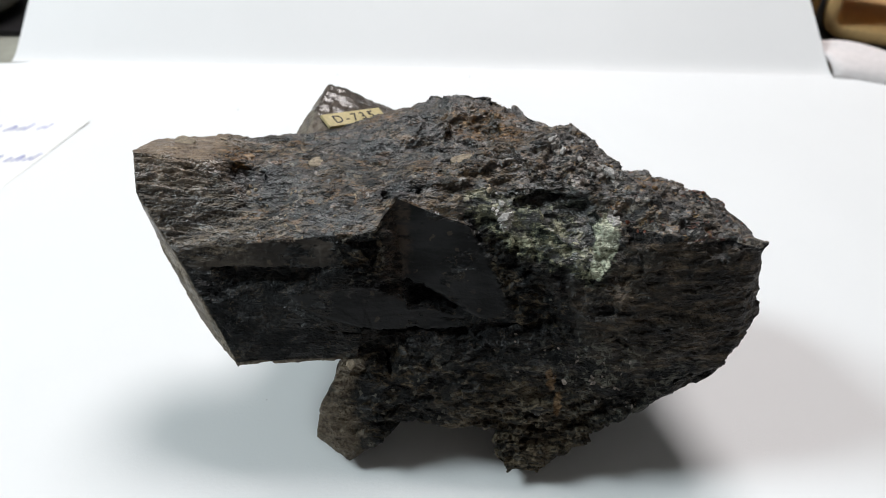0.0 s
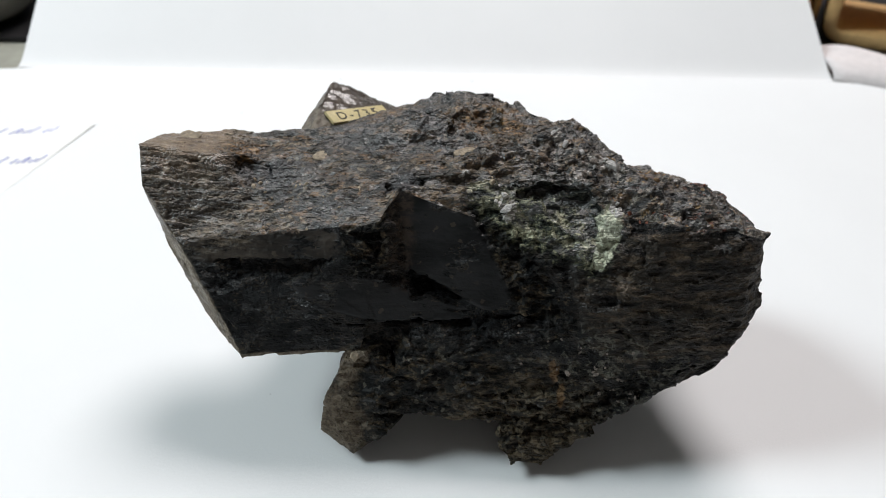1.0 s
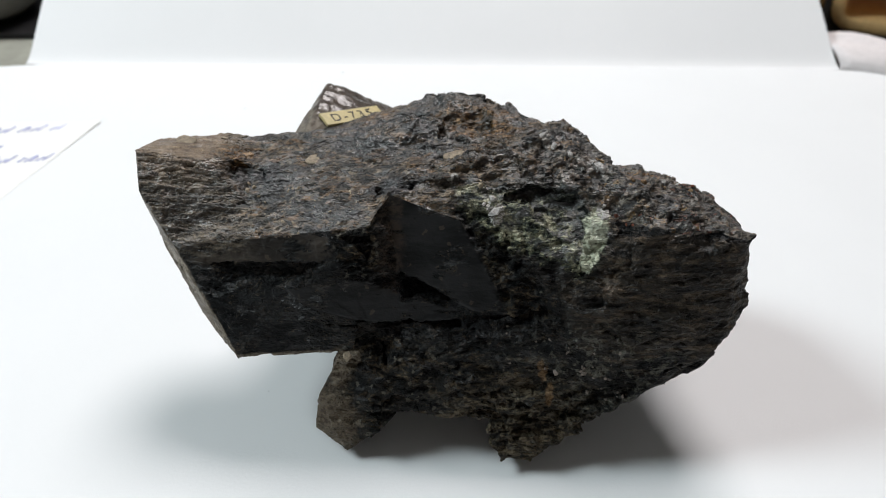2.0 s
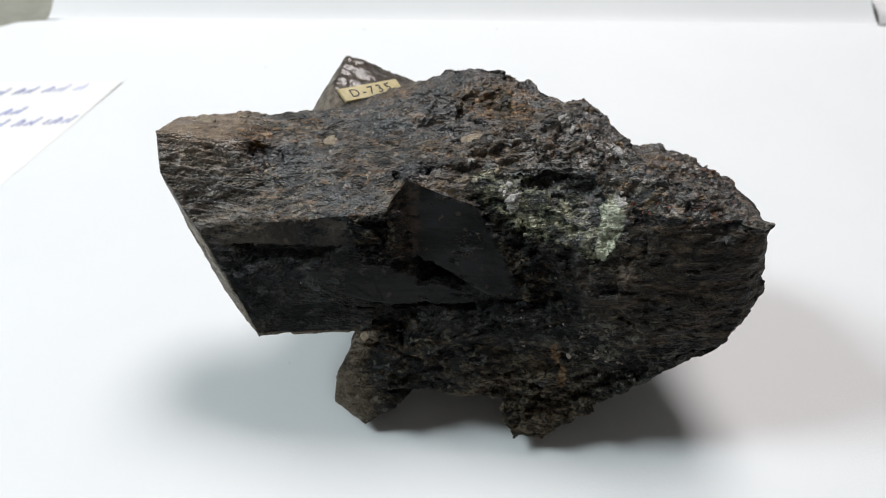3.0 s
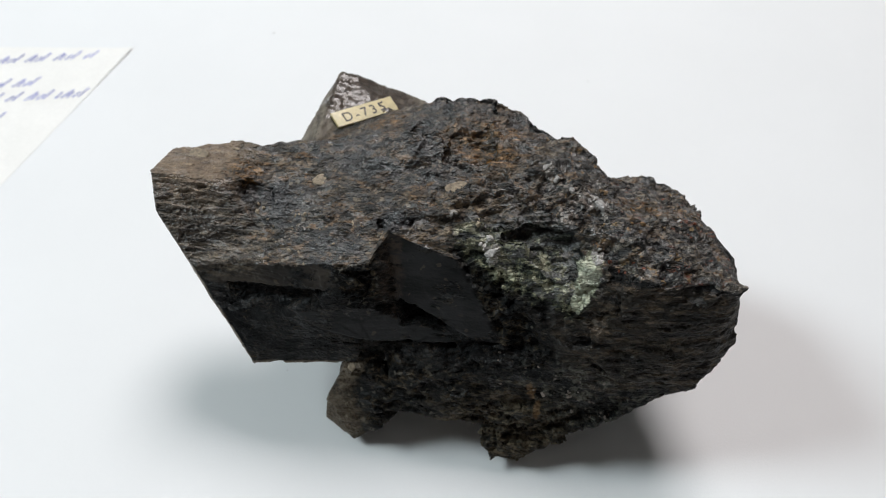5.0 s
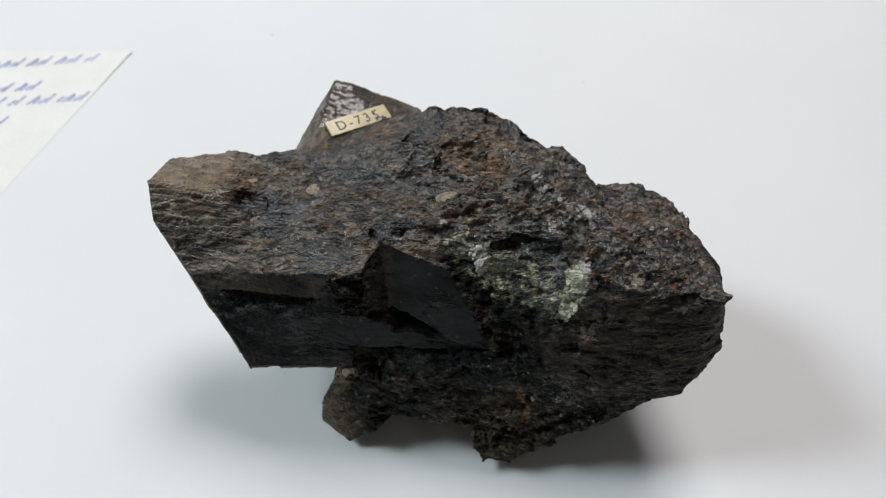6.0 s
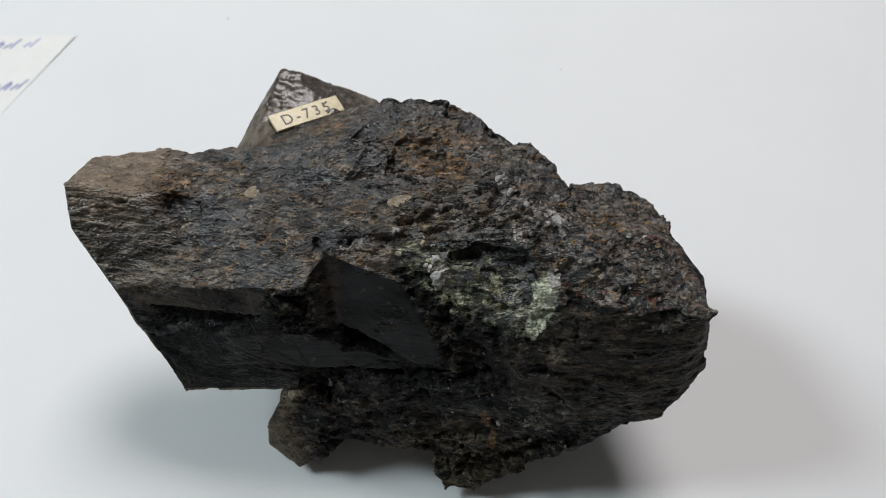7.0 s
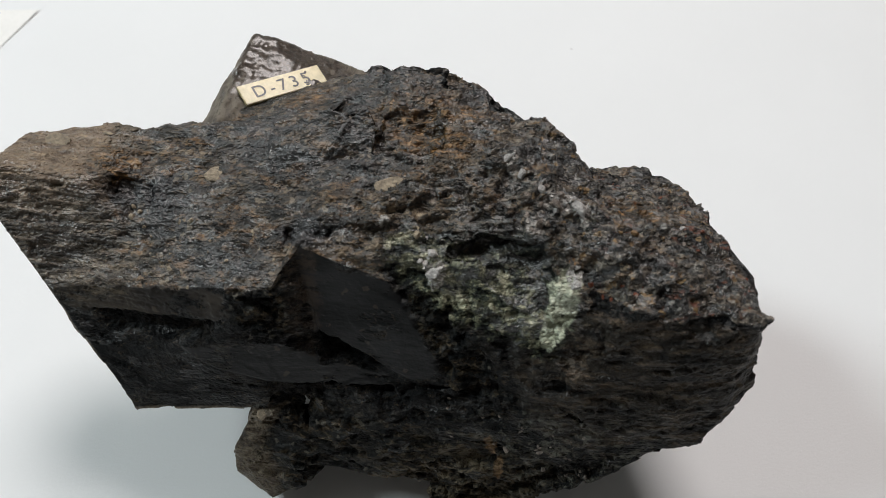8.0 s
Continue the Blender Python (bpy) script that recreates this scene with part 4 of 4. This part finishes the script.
    move += rubble * (0.35 * lumps + 0.66 * broken + 0.48 * chunks + 0.28 * chips + 0.08 * crumbs - 0.9 * pores - 0.4 * holes)
    move += up * end * (0.10 * chunks + 0.12 * chips)
    scoop = step(8.5 - np.linalg.norm((verts - (25.0, 0.5, 44.0)) * (0.75, 1.0, 1.0), axis=1), 0, 3)
    move *= 1 - 0.45 * scoop
    rough_front = front * (1 - clean)
    move += rough_front * (0.40 * slabs + 0.16 * broken + 0.16 * chunks + 0.08 * chips + 0.03 * crumbs) + front * clean * (0.05 * slabs + 0.02 * chips)
    move += seam * (0.45 * chunks + 0.3 * chips + 0.12 * crumbs - 0.9 * holes)
    foot = step(-x, 9, 12) * step(-z, -19, -15)
    move += torn_end * (0.4 * chunks + 0.3 * chips + 0.12 * crumbs)
    move = move * (1 - 0.75 * wall) + wall * (0.20 * streaks + 0.30 * slabs + 0.20 * chunks + 0.12 * chips + 0.05 * crumbs)
    move += side * (0.3 * lumps + 0.4 * broken + 0.3 * chunks + 0.2 * chips)
    move = move * (1 - 0.9 * end * (1 - up)) + end * (1 - facet) * (1 - 0.9 * step(-n[:, 0], 0.25, 0.5)) * (0.60 * bark + 0.40 * fine_bark + 0.06 * chips + 0.16 * chunks)
    move += lower * (0.85 * broken + 0.45 * chunks + 0.10 * chips + base * (0.40 * chunks + 0.18 * chips + 0.05 * crumbs - 0.5 * holes))
    move *= (1 - 0.70 * blade * (1 - up)) * (1 - 0.75 * facet)
    move *= (1 - 0.8 * step(-z, -3.0, -0.5)) * (1 - 0.6 * foot) * (1 - 0.5 * step(-z, -9.0, -5.0)) * (1 - 0.8 * step(x, 56.5, 58.5) * step(z, 40.5, 42.5))
    near = np.zeros(len(verts))
    count = np.zeros(len(verts))
    for k in range(4):  # take the single spikes down
        np.add.at(near, quads[:, k], move[quads].mean(axis=1))
        np.add.at(count, quads[:, k], 1)
    move = np.clip(0.6 * move + 0.4 * near / np.maximum(count, 1), -1.6, 1.0)
    out = verts + n * move[:, None]
    out[:, 2] = np.maximum(out[:, 2], 0.02)
    # the old surface reaches down to the broken edge, which runs at its own height along the stone
    skin = step(n[:, 2] + 0.10 * lumps + 0.08 * broken, 0.46, 0.62) * np.maximum(step(z - edge, -1.2, 0.2), step(y, 8, 12))
    skin = np.maximum(skin, 0.8 * step(-n[:, 0], 0.5, 0.75) * step(-x, 30, 36))
    coarse = np.maximum(step(-z + 1.5 * lumps, -27, -21), np.maximum(seam, torn_end)) * (1 - wall) * (1 - blade)
    rim = np.maximum(step(-n[:, 0], 0.35, 0.6) * step(-x, 31, 33) * step(-z, -40, -37), step(-n[:, 2], 0.3, 0.6) * step(-x, 9, 11) * step(z, 17, 19) * step(-z, -24, -22.6))
    bottom = z - (20.75 + 0.037 * (x + 34))  # chipped lower edge of the blade
    rim = np.maximum(rim, step(-x, 10.5, 11.5) * step(0.45 + 0.25 * lumps - bottom, 0, 0.25) * step(bottom, -2.0, -1.2) * step(-y, 4.0, 6.0))
    return out, skin * (1 - rim), coarse, clean, rim, wall


places, skin, coarse, clean, rim, wall = weather(verts, quads)
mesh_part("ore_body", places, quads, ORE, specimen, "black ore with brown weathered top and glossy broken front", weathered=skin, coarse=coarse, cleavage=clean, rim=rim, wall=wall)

# ---- the lacquered crystal behind, with its paper tag ----
PYRAMID = [(-20.5, 52.6, 48.8), (-23.5, 33.6, 46.0), (-24.5, 28.0, 45.6), (-1.5, 53.0, 40.3), (0.0, 39.5, 40.2), (-25.4, 41.0, 44.6), (-28.6, 32.0, 42.0), (-29.5, 34.0, 36.0), (-31.0, 44.0, 34.0), (-26.0, 54.0, 33.0), (2.0, 56.0, 30.0),
           (-26.0, 34.0, 8.0), (-22.0, 50.0, 4.0), (0.0, 52.0, 4.0), (0.0, 34.0, 10.0)]
verts, quads = solid([PYRAMID], [], (-36.0, 22.0, 0.0), (12.0, 64.0, 54.0), 0.4)
n = normals_of(verts, quads)
bumps = 0.22 * fbm(verts * 0.3, 4, 0.65) + 0.10 * ridged(verts * 0.5 + 4, 3)
mesh_part("rear_crystal", verts + n * bumps[:, None], quads, CRYSTAL, specimen, "brown lacquered crystal with a glossy bumpy face")


def number_tag():
    origin, along = Vector((-20.1, 37.8, 46.2)), Vector((12.0, 9.6, -2.75)).normalized()
    normal = Vector((0.32, -0.14, 0.93)).normalized()
    normal = (normal - along * normal.dot(along)).normalized()
    across = normal.cross(along)
    m = Matrix((along, across, normal)).transposed().to_4x4()
    m.translation = (origin + normal * 0.55) * U
    bm = box(bmesh.new(), (-0.4, -1.9, -0.6), (15.4, 2.1, 0.1), 0.1)
    bmesh.ops.transform(bm, matrix=m, verts=bm.verts)
    tag = part("number_tag", bm, TAG_PAPER, specimen, "yellowed varnished paper tag with a typed number")
    text = bpy.data.curves.new("tag_writing", "FONT")
    text.body, text.size, text.extrude = "D-735", 3.4 * U, 0.03 * U
    text.space_character = 1.35
    made = new("tag_writing", text)
    deps = bpy.context.evaluated_depsgraph_get()
    data = bpy.data.meshes.new_from_object(made.evaluated_get(deps))
    bpy.data.objects.remove(made)
    data.transform(m @ Matrix.Translation(Vector((1.6, -1.1, 0.13)) * U))
    data.materials.append(BLACK_INK)
    ink = new("tag_writing", data)
    ink.parent = tag


number_tag()


# ---- grains and flakes set in the ore ----
from mathutils.bvhtree import BVHTree  # noqa: E402

ore = bpy.data.objects["ore_body"]
skin_tree = BVHTree.FromPolygons([v.co.copy() for v in ore.data.vertices], [tuple(p.vertices) for p in ore.data.polygons])
dice = random.Random(5)


def grain_of(name, place, size, material, label="", sunk=0.5, spin=0.0):
    """An angular grain set into the nearest skin of the ore."""
    spot, normal, _, _ = skin_tree.find_nearest(Vector(place) * U)
    bm = bmesh.new()
    for _ in range(26):
        p = Vector([dice.gauss(0, 1) for _ in range(3)]).normalized() * dice.uniform(0.55, 1.0)
        bm.verts.new(Vector((p.x * size[0], p.y * size[1], p.z * size[2])) * (U / 2))
    made = bmesh.ops.convex_hull(bm, input=bm.verts)
    bmesh.ops.delete(bm, geom=[v for v in bm.verts if not v.link_faces], context="VERTS")
    turn = normal.to_track_quat("Z", "Y").to_matrix().to_4x4() @ Matrix.Rotation(radians(spin), 4, "Z")
    m = Matrix.Translation(spot + normal * (size[2] * (0.5 - sunk) * U)) @ turn
    bmesh.ops.transform(bm, matrix=m, verts=bm.verts)
    return part(name, bm, material, specimen, label)


def cluster(name, place, spread, count, sizes, material, label=""):
    for _ in range(count):
        p = Vector(place) + Vector([dice.gauss(0, s) for s in spread])
        a = dice.uniform(*sizes)
        grain_of(name, p, (a * dice.uniform(0.8, 1.5), a, a * dice.uniform(0.5, 0.8)), material, label, dice.uniform(0.52, 0.74), dice.uniform(0, 180))


def flake_of(place, size, spin, label):
    """A thin flake with a ragged rim, lying on the skin of the ore."""
    spot, _, _, _ = skin_tree.find_nearest(Vector(place) * U)
    bm = bmesh.new()
    count = 15
    turn = dice.uniform(0, 6)
    reach = [0.80 + 0.13 * math.sin(2 * math.pi * 2 * k / count + turn) + 0.08 * math.sin(2 * math.pi * 3 * k / count + 2 * turn) + dice.uniform(-0.05, 0.05) for k in range(count)]
    rings = []
    for height, inset in ((-1.0, 0.96), (0.35, 1.0), (0.5, 0.86)):
        rings.append([bm.verts.new(Vector((size[0] / 2 * reach[k] * inset * math.cos(2 * math.pi * k / count), size[1] / 2 * reach[k] * inset * math.sin(2 * math.pi * k / count), size[2] * (height + dice.uniform(-0.12, 0.12)))) * U) for k in range(count)])
    for low, top in zip(rings, rings[1:]):
        for k in range(count):
            bm.faces.new((low[k], low[(k + 1) % count], top[(k + 1) % count], top[k]))
    middle = bm.verts.new((0, 0, size[2] * 0.55 * U))
    for k in range(count):
        bm.faces.new((rings[-1][k], rings[-1][(k + 1) % count], middle))
    normal = Vector((0, -0.3, 1)).normalized()
    m = Matrix.Translation(spot + normal * (0.02 * U)) @ normal.to_track_quat("Z", "Y").to_matrix().to_4x4() @ Matrix.Rotation(radians(spin), 4, "Z")
    bmesh.ops.transform(bm, matrix=m, verts=bm.verts)
    return part("tan_flake", bm, FLAKE, specimen, label)


WHITE, STAIN, TAN = "milky white quartz grain", "rust-stained quartz grain", "flat tan mineral flake"
grain_of("quartz_grain", (14.2, 1.7, 47.0), (2.6, 3.4, 1.6), QUARTZ, WHITE, 0.45, 20)
grain_of("quartz_grain", (13.9, 4.1, 48.2), (1.6, 2.2, 1.2), QUARTZ, WHITE, 0.45, 60)
cluster("quartz_grain", (13.5, 3.0, 47.6), (1.5, 1.2, 0.8), 5, (0.6, 1.2), QUARTZ, WHITE)
grain_of("quartz_grain", (24.6, 18.0, 53.5), (1.6, 3.2, 1.2), QUARTZ, WHITE, 0.45, 30)
grain_of("quartz_grain", (26.2, 15.6, 53.0), (1.4, 1.8, 1.2), QUARTZ, WHITE, 0.45, 0)
grain_of("quartz_grain", (34.6, 11.2, 51.0), (2.2, 3.8, 1.5), QUARTZ, WHITE, 0.45, 40)
grain_of("stained_grain", (31.3, 11.4, 51.0), (3.2, 3.0, 1.6), QUARTZ_STAINED, STAIN, 0.48, 10)
cluster("quartz_grain", (33.0, 13.0, 51.0), (1.6, 1.8, 0.6), 14, (0.7, 1.7), QUARTZ, WHITE)
cluster("stained_grain", (30.0, 12.5, 51.0), (2.2, 2.0, 0.6), 7, (0.7, 1.5), QUARTZ_STAINED, STAIN)
cluster("stained_grain", (28.0, 8.8, 50.4), (0.9, 0.8, 0.4), 4, (0.8, 1.6), QUARTZ_STAINED, STAIN)
cluster("quartz_grain", (6.8, 8.0, 50.2), (0.5, 0.9, 0.4), 4, (0.6, 1.3), QUARTZ, WHITE)
cluster("quartz_grain", (33.6, 1.8, 46.6), (0.9, 1.0, 0.9), 9, (0.8, 1.9), QUARTZ, WHITE)
cluster("stained_grain", (33.5, 3.6, 47.4), (0.6, 0.6, 0.4), 3, (0.6, 1.1), OCHRE, "orange-stained grain")
cluster("stained_grain", (12.2, 7.0, 49.8), (1.0, 0.5, 0.4), 4, (0.7, 1.4), FLAKE, TAN)
grain_of("quartz_blade", (49.8, 8.1, 46.2), (0.9, 4.4, 0.9), QUARTZ_STAINED, "thin grey quartz blade", 0.45, 10)
grain_of("quartz_blade", (50.6, 10.6, 46.0), (1.3, 2.2, 0.9), QUARTZ, "thin grey quartz blade", 0.45, 40)
grain_of("stained_grain", (51.3, 13.8, 45.5), (2.6, 1.3, 0.9), QUARTZ_STAINED, STAIN, 0.48, 0)
grain_of("quartz_grain", (38.0, 3.4, 49.6), (1.4, 1.2, 1.0), QUARTZ_STAINED, STAIN, 0.48, 0)
cluster("red_grain", (50.0, 6.0, 46.0), (5.0, 5.0, 1.5), 10, (0.5, 1.1), RED_GRAIN, "dull red garnet-like grain")
cluster("red_grain", (40.0, -1.0, 47.0), (2.5, 1.6, 0.8), 8, (0.5, 1.3), RED_GRAIN, "dull red garnet-like grain")
cluster("stained_grain", (46.0, 1.0, 48.0), (5.0, 3.0, 0.8), 7, (0.5, 1.0), QUARTZ_STAINED, STAIN)
cluster("stained_grain", (52.0, 1.0, 46.0), (3.5, 3.0, 0.8), 5, (0.5, 1.1), QUARTZ_STAINED, STAIN)
cluster("ochre_grain", (42.0, 10.0, 49.0), (1.5, 2.0, 0.6), 5, (0.8, 1.7), OCHRE, "ochre-yellow grain")
flake_of((6.9, 14.2, 51.4), (5.4, 2.6, 0.6), 12, TAN)
flake_of((-19.9, 18.3, 47.8), (4.4, 3.6, 0.5), -8, TAN)
flake_of((-46.0, 23.4, 50.0), (5.4, 3.2, 0.5), 10, TAN)
grain_of("tan_flake", (-39.0, 26.5, 49.0), (2.4, 1.2, 0.5), FLAKE, TAN, 0.3, 0)
cluster("tan_flake", (-23.0, 10.6, 46.6), (2.0, 0.7, 0.3), 5, (0.7, 1.4), FLAKE, TAN)
cluster("tan_flake", (-32.1, 12.9, 45.1), (0.8, 0.8, 0.4), 3, (0.8, 1.5), FLAKE, TAN)
cluster("tan_flake", (-18.0, 6.0, 46.5), (7.0, 3.0, 0.6), 16, (0.4, 0.9), FLAKE, TAN)
cluster("ochre_grain", (-34.4, 20.2, 47.8), (1.6, 0.7, 0.5), 6, (0.8, 1.6), OCHRE, "ochre-yellow grain")
cluster("pale_grain", (33.0, -13.2, 21.0), (4.0, 0.8, 2.8), 16, (0.5, 1.6), QUARTZ_STAINED, "pale grain in the broken base")
cluster("pale_grain", (37.0, -15.2, 16.5), (3.0, 0.6, 1.4), 7, (0.5, 1.2), QUARTZ_STAINED, "pale grain in the broken base")
cluster("pale_grain", (20.0, -8.0, 24.0), (6.0, 1.0, 3.0), 8, (0.4, 0.9), QUARTZ_STAINED, STAIN)
grain_of("tan_flake", (-13.4, -8.8, 20.8), (2.4, 3.0, 1.6), FLAKE, "tan lump at the foot", 0.3, 0)


# ---- things standing behind the paper ----
def rounded_tube(name, size, wall, length, corner, parent, material, turn):
    """An open sleeve with a rounded oblong section, lying along y."""
    bm = bmesh.new()
    loops = []
    for depth, inset in ((0, 0.6), (0.6, 0), (length, 0), (length, wall), (0.6, wall), (0, wall - 0.6)):
        w, h, r = size[0] / 2 - inset, size[1] / 2 - inset, max(corner - inset, 0.8)
        ring = []
        for k in range(40):
            a = 2 * math.pi * k / 40
            cx, cz = math.cos(a), math.sin(a)
            ring.append(bm.verts.new(Vector((math.copysign(w - r, cx) + r * cx, depth, math.copysign(h - r, cz) + r * cz)) * U))
        loops.append(ring)
    for r0, r1 in zip(loops, loops[1:] + loops[:1]):
        for k in range(40):
            bm.faces.new((r0[k], r0[(k + 1) % 40], r1[(k + 1) % 40], r1[k]))
    bmesh.ops.recalc_face_normals(bm, faces=bm.faces)
    bmesh.ops.transform(bm, matrix=turn, verts=bm.verts)
    return smooth(part(name, bm, material, parent))


def cloth_bundle():
    bundle = thing("folded_cloth", "white folded cloth lying on the table beside the paper", "cloth")
    bm = bmesh.new()
    rows = []
    for i in range(30):
        a = i / 29
        row = []
        for j in range(24):
            b = j / 23
            x = 180.4 + 135 * a
            turn = math.pi * (0.98 - 0.98 * b)
            edge = 176 - 21 * math.sin(min(1, a * 3) * 1.5) + 4 * math.sin(a * 11)
            y = edge + 14 - 14 * math.cos(math.pi - turn) if b < 0.5 else edge + 14 + 26 * (b - 0.5)
            z = -0.8 + 7.4 * math.sin(min(b, 0.5) * math.pi) ** 0.8 * (0.8 + 0.2 * math.sin(min(1, a * 9) * 1.57)) + 1.2 * math.sin(a * 17 + b * 6) * b
            row.append(bm.verts.new(Vector((x, y, z)) * U))
        rows.append(row)
    for r0, r1 in zip(rows, rows[1:]):
        for k in range(23):
            bm.faces.new((r0[k], r0[k + 1], r1[k + 1], r1[k]))
    bmesh.ops.recalc_face_normals(bm, faces=bm.faces)
    bmesh.ops.solidify(bm, geom=bm.faces, thickness=1.2 * U)
    smooth(part("fold", bm, CLOTH, bundle))


def dark_case():
    case = thing("instrument_case", "low black plastic case standing behind the white paper", "case")
    part("lid", box(bmesh.new(), (186, 199, 0.1), (330, 350, 0.9), 0.3), BLACK_PLASTIC, case)
    part("body", box(bmesh.new(), (188, 200, -0.9), (328, 348, 0.05), 0.3), BLACK_PLASTIC, case)


def tan_sleeve():
    sleeve = thing("cardboard_sleeve", "open tan cardboard sleeves stacked on a black case", "sleeve")
    rounded_tube("sleeve_tube", (46, 36), 5.6, 60, 10.0, sleeve, TAN_BOARD, Matrix.Translation(Vector((215.5, 211.5, 18.95)) * U) @ Matrix.Rotation(radians(-28), 4, "Z"))


def second_sleeve():
    sleeve = thing("cardboard_sleeve", "open tan cardboard sleeves stacked on a black case", "sleeve")
    rounded_tube("sleeve_tube", (15, 44), 3.0, 60, 5.0, sleeve, TAN_BOARD, Matrix.Translation(Vector((193, 240, 22.95)) * U) @ Matrix.Rotation(radians(-28), 4, "Z"))


def grey_dish():
    dish = thing("grey_dish", "rounded grey plastic dish standing on a dark case", "dish")
    bm = bmesh.new()
    profile = [(0, 0), (13, 0), (19, 2), (24, 6), (27, 12), (28, 18), (27.2, 20), (25.4, 19.4), (24, 13), (20, 8), (12, 5), (0, 5)]
    rings = []
    for r, z in profile:
        rings.append([bm.verts.new(Vector((r * math.cos(2 * math.pi * k / 48), r * math.sin(2 * math.pi * k / 48), z)) * U) for k in range(48)] if r else [bm.verts.new(Vector((0, 0, z)) * U)])
    for r0, r1 in zip(rings, rings[1:]):
        for k in range(48):
            a, b = r0[k % len(r0)], r0[(k + 1) % len(r0)]
            c, d = r1[(k + 1) % len(r1)], r1[k % len(r1)]
            face = [v for i, v in enumerate((a, b, c, d)) if v not in (a, b, c, d)[:i]]
            bm.faces.new(face)
    bmesh.ops.recalc_face_normals(bm, faces=bm.faces)
    bmesh.ops.transform(bm, matrix=Matrix.Translation(Vector((-195, 228, 1.25)) * U), verts=bm.verts)
    smooth(part("bowl", bm, GREY_PLASTIC, dish))


def black_case():
    case = thing("black_case", "black plastic case standing on the table behind the paper", "case")
    part("body", box(bmesh.new(), (-330, 268, -0.9), (-158, 340, 90), 3.0), BLACK_PLASTIC, case)
    part("base_plate", box(bmesh.new(), (-330, 203, -0.9), (-158, 267.8, 1.2), 0.8), BLACK_PLASTIC, case)


cloth_bundle()
dark_case()
tan_sleeve()
second_sleeve()
grey_dish()
black_case()
